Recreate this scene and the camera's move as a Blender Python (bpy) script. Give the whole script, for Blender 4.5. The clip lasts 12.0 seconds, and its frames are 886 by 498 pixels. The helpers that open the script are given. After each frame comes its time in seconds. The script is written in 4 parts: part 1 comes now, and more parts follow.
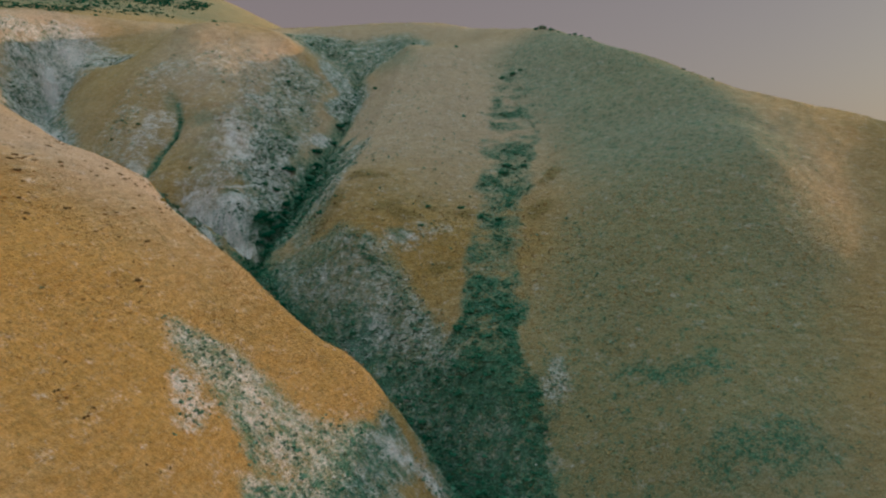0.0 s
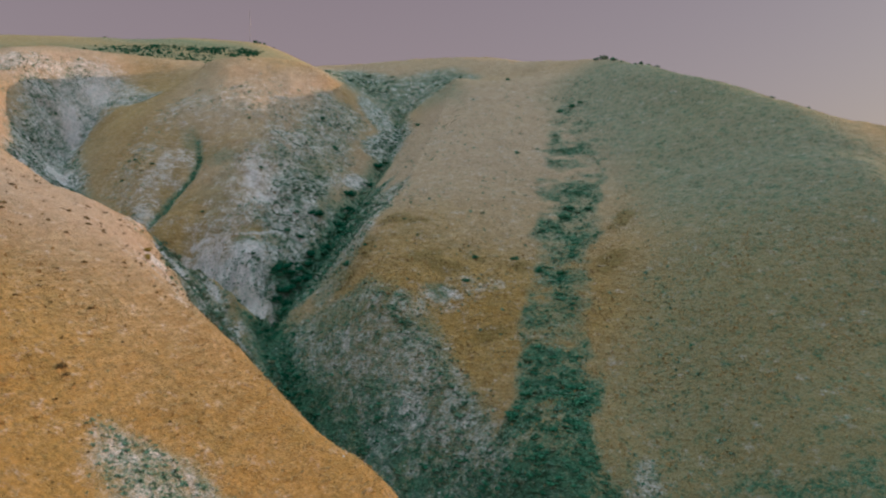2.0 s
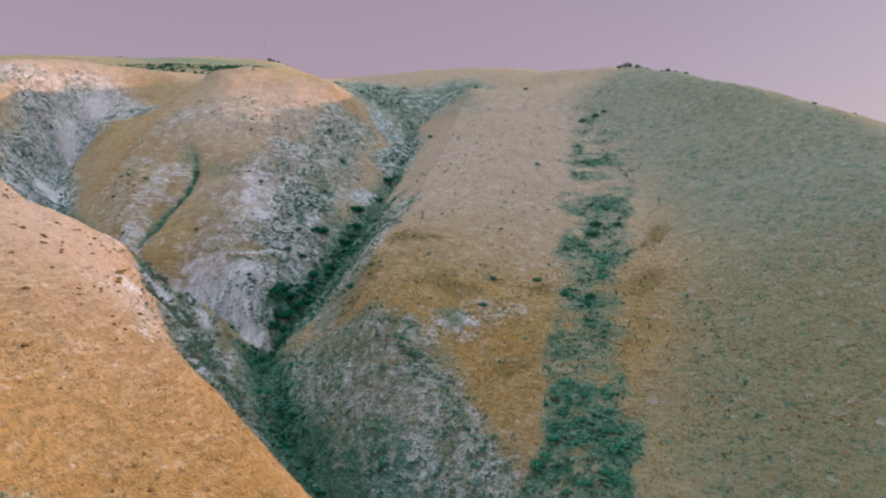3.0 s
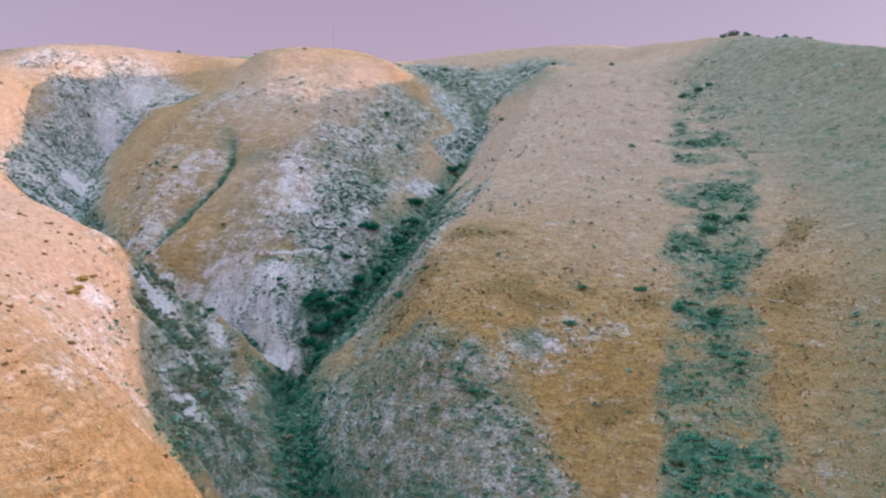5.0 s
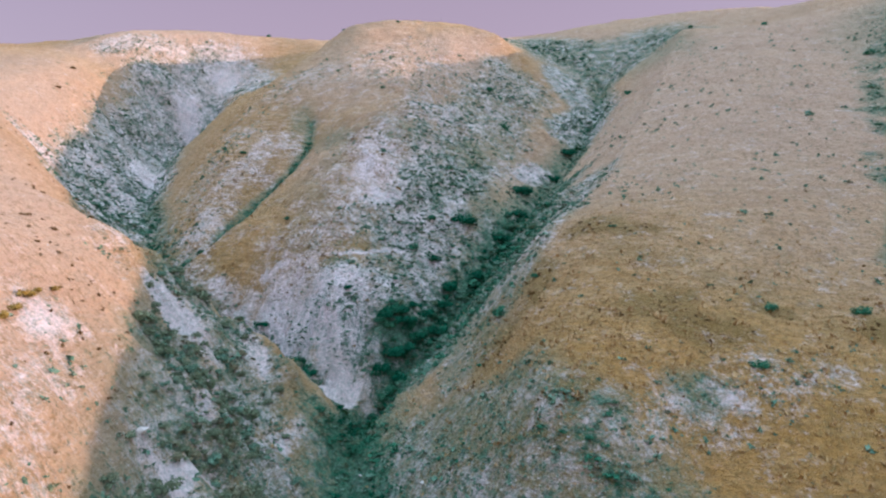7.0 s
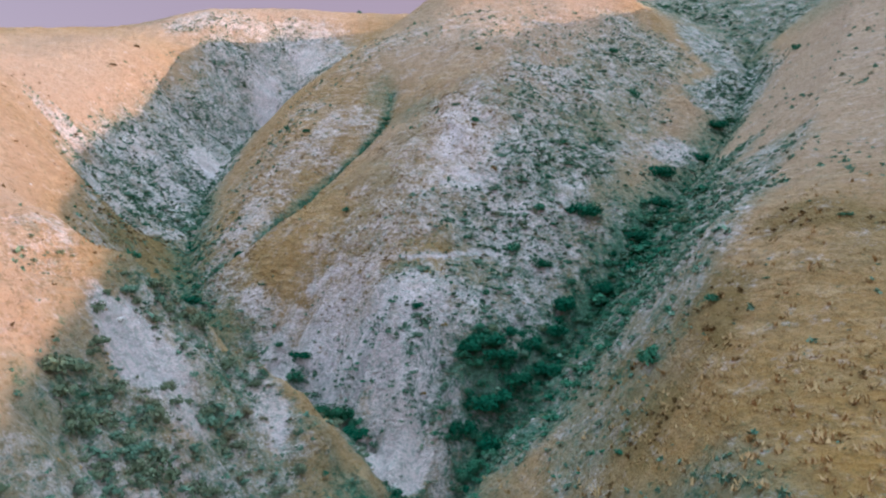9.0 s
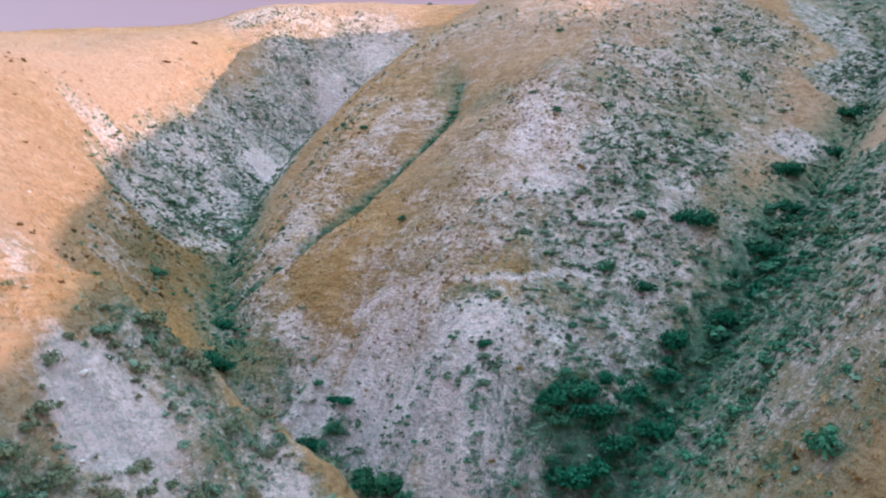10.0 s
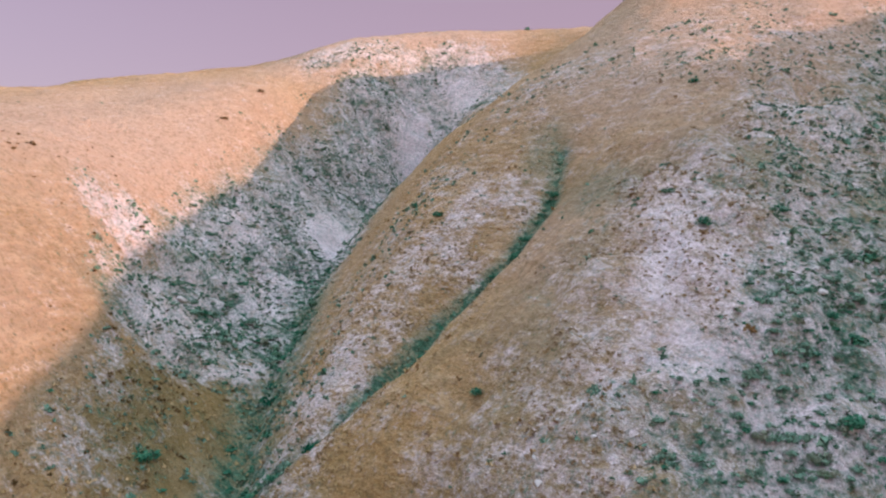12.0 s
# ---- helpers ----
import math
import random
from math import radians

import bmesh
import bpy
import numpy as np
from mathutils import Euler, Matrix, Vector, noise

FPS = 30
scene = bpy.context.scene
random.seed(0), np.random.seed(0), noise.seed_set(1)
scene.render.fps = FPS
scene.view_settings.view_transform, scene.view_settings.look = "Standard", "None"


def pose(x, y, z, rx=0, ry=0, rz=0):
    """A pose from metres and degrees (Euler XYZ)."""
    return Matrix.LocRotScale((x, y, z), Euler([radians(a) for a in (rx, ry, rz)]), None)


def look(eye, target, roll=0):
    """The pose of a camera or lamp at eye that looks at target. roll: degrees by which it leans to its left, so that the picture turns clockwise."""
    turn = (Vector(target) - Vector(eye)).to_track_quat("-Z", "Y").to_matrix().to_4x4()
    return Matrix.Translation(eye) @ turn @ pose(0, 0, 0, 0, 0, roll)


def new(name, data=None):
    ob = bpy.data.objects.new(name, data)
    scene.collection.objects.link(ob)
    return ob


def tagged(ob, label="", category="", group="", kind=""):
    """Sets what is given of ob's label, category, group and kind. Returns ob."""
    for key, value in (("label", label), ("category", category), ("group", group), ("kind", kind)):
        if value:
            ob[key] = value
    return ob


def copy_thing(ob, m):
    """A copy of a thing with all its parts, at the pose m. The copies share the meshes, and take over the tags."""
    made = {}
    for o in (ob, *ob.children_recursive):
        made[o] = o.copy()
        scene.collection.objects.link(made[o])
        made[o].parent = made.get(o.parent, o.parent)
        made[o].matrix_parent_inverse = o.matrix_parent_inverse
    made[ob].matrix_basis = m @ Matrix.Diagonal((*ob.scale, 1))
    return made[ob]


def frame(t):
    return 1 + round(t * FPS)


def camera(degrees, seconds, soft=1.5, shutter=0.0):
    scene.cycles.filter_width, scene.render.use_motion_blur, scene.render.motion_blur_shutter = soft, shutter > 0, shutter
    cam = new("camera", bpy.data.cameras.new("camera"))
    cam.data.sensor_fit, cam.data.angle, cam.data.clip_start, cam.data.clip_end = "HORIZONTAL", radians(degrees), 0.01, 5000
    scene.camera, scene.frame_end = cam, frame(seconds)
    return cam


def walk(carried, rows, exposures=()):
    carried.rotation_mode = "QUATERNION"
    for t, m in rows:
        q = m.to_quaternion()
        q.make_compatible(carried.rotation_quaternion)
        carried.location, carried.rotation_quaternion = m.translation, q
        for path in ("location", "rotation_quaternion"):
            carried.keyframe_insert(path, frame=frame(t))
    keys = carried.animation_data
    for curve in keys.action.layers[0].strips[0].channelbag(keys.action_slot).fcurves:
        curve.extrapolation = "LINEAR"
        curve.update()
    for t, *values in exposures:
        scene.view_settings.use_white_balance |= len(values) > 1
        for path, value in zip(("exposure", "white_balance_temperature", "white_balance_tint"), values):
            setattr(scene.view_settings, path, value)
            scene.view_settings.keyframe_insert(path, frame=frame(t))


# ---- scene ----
cam = camera(63.2, 12.0, soft=2.2)
PATH = [
    (0, (-0.495, 0.845, 59.742), (-0.499, 2.836, 59.556), 0.2),
    (0.5, (-0.423, 7.758, 59.768), (-0.485, 9.748, 59.582), 0.2),
    (1, (-0.247, 14.643, 59.678), (-0.364, 16.631, 59.492), 0.2),
    (1.5, (-0.36, 21.658, 59.685), (-0.494, 23.649, 59.551), 0.2),
    (2, (-0.692, 28.692, 59.665), (-0.833, 30.686, 59.606), 0.2),
    (2.5, (-1.015, 35.48, 59.636), (-1.167, 37.474, 59.625), 0.1),
    (3, (-1.449, 42.378, 59.662), (-1.633, 44.369, 59.653), 0.0),
    (5, (-4.121, 69.098, 59.569), (-4.502, 71.061, 59.558), 0.1),
    (5.5, (-5.373, 75.641, 59.638), (-5.817, 77.591, 59.625), 0.2),
    (6, (-6.623, 82.22, 59.669), (-7.144, 84.151, 59.654), 0.2),
    (6.5, (-8.135, 88.737, 59.708), (-8.731, 90.646, 59.691), 0.2),
    (7, (-9.946, 95.02, 59.65), (-10.617, 96.904, 59.633), 0.2),
    (9, (-19.271, 120.589, 59.777), (-20.218, 122.35, 59.753), 0.2),
    (9.5, (-22.363, 126.692, 60.144), (-23.425, 128.387, 60.12), 0.2),
    (10, (-25.384, 132.213, 61.001), (-26.512, 133.864, 60.979), 0.2),
    (10.5, (-28.238, 136.941, 62.908), (-29.407, 138.564, 62.889), 0.2),
    (11, (-31.044, 141.175, 65.888), (-32.264, 142.76, 65.875), 0.3),
    (11.5, (-33.785, 145.268, 69.064), (-35.069, 146.802, 69.05), 0.3),
    (12, (-36.396, 148.859, 72.013), (-37.74, 150.341, 72.008), 0.4),
]
EXPOSURES = [
    (0.0, -0.76, 5450, -18), (1.5, -0.68, 5450, -15), (2.5, -0.22, 5300, -2), (5.0, 0.30, 5050, 8), (7.0, 0.26, 5000, 4),
    (9.0, 0.22, 5050, 1), (10.0, 0.43, 5250, 9), (11.0, 0.43, 5450, 15), (12.0, 0.22, 5400, 11),
]
walk(cam, [(t, look(eye, target, roll)) for t, eye, target, roll in PATH], EXPOSURES)

# ---- light ----
SUN_AZ, SUN_EL = 19.0, 9.9   # degrees: from +x towards +y, above the horizon
world = bpy.data.worlds.new("evening_sky")
scene.world = world
world.use_nodes = True
wn, wl = world.node_tree.nodes, world.node_tree.links
wn.clear()
sky = wn.new("ShaderNodeTexSky")
sky.sky_type, sky.sun_disc = "NISHITA", False
sky.sun_elevation, sky.sun_rotation = radians(SUN_EL), radians(90 - SUN_AZ)
sky.dust_density = 3.0
coords = wn.new("ShaderNodeTexCoord")
split = wn.new("ShaderNodeSeparateXYZ")
wl.new(coords.outputs["Generated"], split.inputs[0])
haze = wn.new("ShaderNodeValToRGB")
haze.color_ramp.elements[0].position, haze.color_ramp.elements[0].color = 0.0, (0.64, 0.338, 0.326, 1)
haze.color_ramp.elements[1].position, haze.color_ramp.elements[1].color = 1.0, (2.35, 2.60, 2.55, 1)
mid = haze.color_ramp.elements.new(0.32)
mid.color = (0.51, 0.281, 0.280, 1)
wl.new(split.outputs["Z"], haze.inputs[0])
glow = wn.new("ShaderNodeBackground")
glow.inputs["Strength"].default_value = 0.72
wl.new(haze.outputs[0], glow.inputs["Color"])
clear = wn.new("ShaderNodeBackground")
clear.inputs["Strength"].default_value = 0.05
wl.new(sky.outputs[0], clear.inputs["Color"])
both = wn.new("ShaderNodeAddShader")
wl.new(glow.outputs[0], both.inputs[0])
wl.new(clear.outputs[0], both.inputs[1])
wout = wn.new("ShaderNodeOutputWorld")
wl.new(both.outputs[0], wout.inputs["Surface"])

sun_data = bpy.data.lights.new("sun", "SUN")
sun_data.energy, sun_data.angle, sun_data.color = 5.4, radians(0.53), (1.0, 0.562, 0.365)
sun = new("sun", sun_data)
ca, sa, ce, se = math.cos(radians(SUN_AZ)), math.sin(radians(SUN_AZ)), math.cos(radians(SUN_EL)), math.sin(radians(SUN_EL))
sun.matrix_world = look((300 * ca * ce, 300 * sa * ce, 300 * se), (0, 0, 0))

# ---- materials ----


class Nodes:
    """A material's node tree, with short calls."""

    def __init__(self, name, rough=0.9):
        self.mat = bpy.data.materials.new(name)
        self.mat.use_nodes = True
        self.tree = self.mat.node_tree
        self.bsdf = self.tree.nodes["Principled BSDF"]
        self.bsdf.inputs["Roughness"].default_value = rough
        self.bsdf.inputs["Specular IOR Level"].default_value = 0.15

    def put(self, socket, value):
        if isinstance(value, bpy.types.NodeSocket):
            self.tree.links.new(value, socket)
        elif isinstance(value, tuple) and len(value) == 3:
            socket.default_value = (*value, 1)
        else:
            socket.default_value = value

    def place(self):
        return self.tree.nodes.new("ShaderNodeTexCoord").outputs["Object"]

    def noise(self, scale, detail=4.0, rough=0.6, vector=None):
        n = self.tree.nodes.new("ShaderNodeTexNoise")
        self.put(n.inputs["Vector"], vector or self.place())
        n.inputs["Scale"].default_value, n.inputs["Detail"].default_value, n.inputs["Roughness"].default_value = scale, detail, rough
        return n.outputs["Fac"]

    def attribute(self, name):
        n = self.tree.nodes.new("ShaderNodeAttribute")
        n.attribute_name = name
        return n.outputs["Fac"]

    def math(self, op, a, b=0.0):
        n = self.tree.nodes.new("ShaderNodeMath")
        n.operation = op
        self.put(n.inputs[0], a), self.put(n.inputs[1], b)
        return n.outputs[0]

    def span(self, v, lo, hi, a=0.0, b=1.0):
        n = self.tree.nodes.new("ShaderNodeMapRange")
        n.interpolation_type = "SMOOTHSTEP"
        for k, q in enumerate((v, lo, hi, a, b)):
            self.put(n.inputs[k], q)
        return n.outputs[0]

    def mix(self, fac, a, b, kind="MIX"):
        n = self.tree.nodes.new("ShaderNodeMix")
        n.data_type, n.blend_type = "RGBA", kind
        self.put(n.inputs["Factor"], fac), self.put(n.inputs["A"], a), self.put(n.inputs["B"], b)
        return n.outputs["Result"]

    def bump(self, height, strength, distance):
        n = self.tree.nodes.new("ShaderNodeBump")
        n.inputs["Strength"].default_value, n.inputs["Distance"].default_value = strength, distance
        self.put(n.inputs["Height"], height)
        self.put(self.bsdf.inputs["Normal"], n.outputs[0])

    def colour(self, value):
        self.put(self.bsdf.inputs["Base Color"], value)
        return self.mat


def ground_material():
    m = Nodes("hillside", 0.95)
    bands = m.tree.nodes.new("ShaderNodeMapping")
    m.put(bands.inputs["Vector"], m.place())
    bands.inputs["Scale"].default_value = (0.22, 0.22, 1.3)
    layer = bands.outputs[0]
    broad, patchy, middle = m.noise(0.045, 5), m.noise(0.13, 5, 0.6), m.noise(0.35, 6, 0.65)
    small, grain = m.noise(1.6, 5, 0.7), m.noise(6.0, 4, 0.75)
    streak = m.noise(1.5, 6, 0.65, layer)
    falls = m.tree.nodes.new("ShaderNodeMapping")
    m.put(falls.inputs["Vector"], m.place())
    falls.inputs["Scale"].default_value = (1.0, 0.30, 0.16)
    stain_shade = m.noise(0.9, 6, 0.7, falls.outputs[0])
    chalk, scrub = m.attribute("chalk"), m.attribute("scrub")
    # dry grass, streaked along the contours by old sheep tracks
    grass = m.mix(m.span(broad, 0.38, 0.62), (0.34, 0.188, 0.058), (0.48, 0.292, 0.108))
    grass = m.mix(m.span(streak, 0.40, 0.66), grass, (0.53, 0.352, 0.175))
    grass = m.mix(m.span(patchy, 0.54, 0.66, 0, 0.65), grass, (0.29, 0.20, 0.075))
    grass = m.mix(m.span(middle, 0.52, 0.72, 0, 0.6), grass, (0.32, 0.22, 0.09))
    grass = m.mix(m.span(small, 0.49, 0.68, 0, 0.7), grass, (0.225, 0.145, 0.052))
    grass = m.mix(m.span(grain, 0.48, 0.68, 0, 0.5), grass, (0.58, 0.405, 0.21))
    ledge = m.tree.nodes.new("ShaderNodeMapping")
    m.put(ledge.inputs["Vector"], m.place())
    ledge.inputs["Scale"].default_value = (0.16, 0.16, 1.0)
    tracks = m.noise(3.4, 5, 0.7, ledge.outputs[0])
    grass = m.mix(m.span(tracks, 0.50, 0.64, 0, 0.5), grass, (0.27, 0.18, 0.085))
    grass = m.mix(m.span(tracks, 0.48, 0.36, 0, 0.4), grass, (0.60, 0.425, 0.235))
    straw = m.attribute("straw")
    grass = m.mix(m.span(straw, 0.55, 1.05, 0, 0.7), grass, m.mix(m.span(small, 0.35, 0.65), (0.56, 0.315, 0.085), (0.36, 0.205, 0.055)))
    grass = m.mix(m.span(straw, -0.1, 0.85), m.mix(0.75, grass, (0.58, 0.42, 0.335)), grass)
    # sparse scrub tint, made bluer to put the distant haze into the colour
    grass = m.mix(m.span(scrub, 0.03, 0.42, 0, 0.6), grass, m.mix(m.span(small, 0.35, 0.65), (0.130, 0.185, 0.130), (0.30, 0.320, 0.235)))
    dead = m.math("ADD", m.attribute("withered"), m.math("MULTIPLY", m.math("SUBTRACT", middle, 0.5), 1.6))
    grass = m.mix(m.span(dead, 0.15, 0.65, 0, 0.7), grass, m.mix(m.span(small, 0.35, 0.65), (0.19, 0.135, 0.045), (0.30, 0.205, 0.075)))
    # chalky soil, grit and stains; the grey streaks also paint in the runnels' shade
    soil = m.mix(m.span(middle, 0.35, 0.65), (0.74, 0.62, 0.64), (0.92, 0.79, 0.81))
    soil = m.mix(m.span(stain_shade, 0.49, 0.63, 0, 0.44), soil, (0.44, 0.42, 0.44))
    soil = m.mix(m.span(broad, 0.50, 0.62, 0, 0.4), soil, (0.74, 0.60, 0.55))
    soil = m.mix(m.span(small, 0.51, 0.65, 0, 0.4), soil, (0.42, 0.39, 0.385))
    soil = m.mix(m.span(m.noise(3.2, 3, 0.8), 0.53, 0.63, 0, 0.34), soil, (0.39, 0.38, 0.37))
    soil = m.mix(m.span(grain, 0.52, 0.70, 0, 0.4), soil, (0.95, 0.845, 0.855))
    wander = m.math("ADD", m.math("MULTIPLY", m.noise(0.42, 7, 0.75), 0.5), m.math("ADD", m.math("MULTIPLY", m.noise(2.4, 5, 0.75), 0.32), m.math("MULTIPLY", streak, 0.18)))
    wander = m.math("MULTIPLY", m.math("SUBTRACT", wander, 0.5), 4.2)
    bare = m.math("ADD", m.math("SUBTRACT", chalk, 0.5), wander)
    out = m.mix(m.span(bare, -0.4, 0.4), grass, soil)
    # grey brush and dead stalks wherever soil shows
    tan = m.attribute("tawny")
    brush = m.mix(m.span(grain, 0.4, 0.65), (0.125, 0.195, 0.155), (0.33, 0.375, 0.320))
    brush = m.mix(tan, brush, m.mix(m.span(grain, 0.4, 0.65), (0.30, 0.20, 0.105), (0.56, 0.40, 0.24)))
    tufted = m.math("ADD", m.math("MULTIPLY", m.noise(1.0, 6, 0.8), 0.6), m.math("MULTIPLY", m.noise(3.4, 3, 0.7), 0.4))
    reach = m.math("MULTIPLY", m.span(chalk, 0.08, 0.35), m.span(chalk, 1.0, 0.72, 0.25, 1.0))
    out = m.mix(m.math("MULTIPLY", m.span(tufted, 0.49, 0.60), m.math("MULTIPLY", reach, 0.62)), out, brush)
    # tussocks, and pale stalks and stones between them
    clump = m.math("ADD", m.math("MULTIPLY", m.noise(1.9, 3, 0.65), 0.65), m.math("MULTIPLY", m.noise(5.2, 2, 0.6), 0.35))
    dusk = m.mix(m.span(bare, -0.2, 0.3), (0.20, 0.145, 0.055), m.mix(tan, (0.38, 0.42, 0.38), (0.46, 0.36, 0.27)))
    near = m.span(chalk, 0.02, 0.30, 0.46, 0.55)
    out = m.mix(m.math("MULTIPLY", m.span(clump, 0.50, 0.60), near), out, dusk)
    fleck = m.math("ADD", m.math("MULTIPLY", m.noise(2.3, 4, 0.7), 0.6), m.math("MULTIPLY", m.noise(4.4, 2, 0.6), 0.4))
    out = m.mix(m.math("MULTIPLY", m.span(fleck, 0.55, 0.64), m.span(chalk, 0.05, 0.4, 0.04, 0.6)), out, (0.90, 0.79, 0.77))
    # low green growth between the shrubs
    low = m.mix(m.span(small, 0.4, 0.65), (0.012, 0.092, 0.054), (0.088, 0.225, 0.140))
    loose = m.math("MULTIPLY", m.math("SUBTRACT", m.math("ADD", m.math("MULTIPLY", m.noise(0.6, 7, 0.8), 0.6), m.math("MULTIPLY", m.noise(2.6, 4, 0.75), 0.4)), 0.5), 4.0)
    green = m.math("ADD", m.math("SUBTRACT", scrub, 0.5), loose)
    out = m.mix(m.span(green, -0.25, 0.35, 0, 0.85), out, low)
    relief = m.math("ADD", m.math("MULTIPLY", small, 0.7), m.math("ADD", m.math("MULTIPLY", grain, 0.3), m.math("ADD", m.math("MULTIPLY", streak, 0.45), m.math("MULTIPLY", tufted, 0.5))))
    m.bump(relief, 1.0, 0.85)
    return m.colour(out)


GROUND = ground_material()


def leaf_material(name, dark, light, dry):
    m = Nodes(name, 0.75)
    geo = m.tree.nodes.new("ShaderNodeNewGeometry").outputs["Random Per Island"]
    one = m.tree.nodes.new("ShaderNodeObjectInfo").outputs["Random"]
    tone = m.math("FRACT", m.math("ADD", one, m.attribute("tone")))
    col = m.mix(geo, dark, light)
    col = m.mix(m.span(tone, 0.78, 1.0, 0, 0.7), col, dry)
    return m.colour(m.mix(m.span(m.noise(0.6, 2), 0.3, 0.7, 0, 0.5), col, dark))


LEAF = leaf_material("sage_leaves", (0.030, 0.130, 0.074), (0.100, 0.260, 0.150), (0.20, 0.19, 0.11))
LEAF_GREY = leaf_material("grey_sage_leaves", (0.095, 0.185, 0.128), (0.245, 0.355, 0.255), (0.28, 0.225, 0.155))
LEAF_OLIVE = leaf_material("olive_leaves", (0.105, 0.145, 0.088), (0.245, 0.285, 0.180), (0.27, 0.20, 0.12))
LEAF_DRY = leaf_material("dry_stalks", (0.20, 0.14, 0.03), (0.42, 0.31, 0.08), (0.38, 0.25, 0.09))
LEAF_TAN = leaf_material("tan_stalks", (0.22, 0.155, 0.09), (0.46, 0.34, 0.19), (0.40, 0.25, 0.09))
LEAF_BROWN = leaf_material("withered_stalks", (0.09, 0.055, 0.022), (0.22, 0.14, 0.055), (0.26, 0.18, 0.08))
LEAF_GREEN = leaf_material("thicket_leaves", (0.007, 0.082, 0.044), (0.034, 0.170, 0.092), (0.08, 0.10, 0.035))


def grass_material():
    m = Nodes("dry_grass_blades", 0.8)
    geo = m.tree.nodes.new("ShaderNodeNewGeometry").outputs["Random Per Island"]
    col = m.mix(m.attribute("tone"), m.mix(geo, (0.31, 0.205, 0.085), (0.45, 0.305, 0.14)), m.mix(geo, (0.42, 0.285, 0.135), (0.58, 0.41, 0.225)))
    return m.colour(m.mix(m.span(m.noise(0.05, 4), 0.4, 0.65, 0, 0.25), col, (0.55, 0.37, 0.17)))


BLADES = grass_material()


def bark_material():
    m = Nodes("twigs", 0.9)
    return m.colour(m.mix(m.noise(9.0, 4), (0.07, 0.05, 0.035), (0.20, 0.15, 0.10)))


TWIGS = bark_material()


def stone_material():
    m = Nodes("chalk_stone", 0.95)
    geo = m.tree.nodes.new("ShaderNodeNewGeometry").outputs["Random Per Island"]
    m.bump(m.noise(7.0, 4), 0.5, 0.05)
    return m.colour(m.mix(m.noise(3.0, 4), m.mix(geo, (0.42, 0.38, 0.36), (0.72, 0.68, 0.69)), (0.50, 0.46, 0.44)))


STONE = stone_material()


def steel_material():
    m = Nodes("hazed_mast_steel", 0.5)
    m.bsdf.inputs["Metallic"].default_value = 0.8
    # grey steel, lightened to put the distant haze into its colour
    return m.colour(m.mix(m.noise(2.0, 3), (0.34, 0.30, 0.33), (0.44, 0.40, 0.42)))


HAZED_STEEL = steel_material()
# ---- lie of the land: crests and gullies as lines on the plan, heights in metres ----
LINES = []


def crest(*pts):
    LINES.append((pts, 0.0, 1.0))


def rib(*pts, rise=1.0, wide=4.0):
    LINES.append((pts, -rise, wide))


def gully(*pts, cut=2.0, wide=5.0):
    LINES.append((pts, cut, wide))


# gullies
gully((40, 0, -14), (32, 45, -4), (16, 88, 6.5), (0, 113, 15), (-21, 128, 24), (-35, 146, 35), (-44, 162, 43), cut=3.5, wide=5)
gully((-44, 162, 43), (-41, 173, 48), (-39, 184, 54.5), (-36, 204, 66.5), (-35, 220, 72), (-33, 245, 83), (-32, 262, 92), (-34, 280, 102), cut=4.2, wide=3.5)
gully((-44, 162, 43), (-56, 165.5, 47.5), (-67, 168, 51), (-79, 175, 56), (-85, 180, 58.5), (-96, 191, 64), (-107, 203, 69.5), (-118, 217, 76), (-127, 231, 83), (-131, 243, 89), (-130, 253, 95), cut=3.2, wide=3.5)
gully((-80, 175.6, 55.5), (-77.3, 177.8, 58), (-75.6, 182.5, 61.6), (-75.4, 187, 63.6), (-75.7, 192, 66.3), (-73.8, 198.5, 71.6), (-75, 206.5, 77.2), (-78.5, 214, 83.4), cut=2.0, wide=1.6)
# middle spur
crest((-50, 166.5, 46.5), (-52, 171, 53), (-55, 175.5, 57.3), (-57, 178, 59.5), (-58, 182, 63.5), (-58.5, 190, 69.5), (-57, 200, 75.5), (-60, 215, 83.5), (-66, 228, 92.2), (-73, 238, 99.3), (-79, 248, 107), (-84, 256, 113.5), (-86, 268, 116.3), (-86, 278, 118.2), (-90, 292, 119.6))
crest((-60, 230, 89.3), (-61, 240, 94.3), (-60, 250, 100.5))
crest((-100, 248, 103), (-96, 250, 107.5), (-91, 252.5, 112), (-84, 256, 113.5), (-73, 260, 112.6), (-63, 263.5, 111.2), (-56, 266, 109.5), (-51, 268, 105.5))
crest((-46.5, 170, 50.5), (-46, 176, 54), (-47, 180, 57), (-47.5, 186, 60), (-46, 195, 65.5), (-50, 207, 74), (-47, 222, 79), (-51, 240, 88.5), (-52, 258, 99.5), (-52.5, 272, 106.4), (-50, 290, 112))
crest((-62, 172, 50), (-62, 176, 55.5), (-66, 181, 60), (-69, 188, 65), (-68, 198, 73), (-70, 210, 81), (-73, 222, 90))
# narrow spur between the rill and the left gully
rib((-79.5, 181.5, 60.3), (-81.5, 187, 64.5), (-84, 193, 68.5), (-89, 204, 76), (-95, 214, 83), (-96, 228, 93), (-97, 243, 102), rise=0.8)
crest((-107.5, 219, 80.5), (-114, 232, 88), (-116, 243, 93.5))
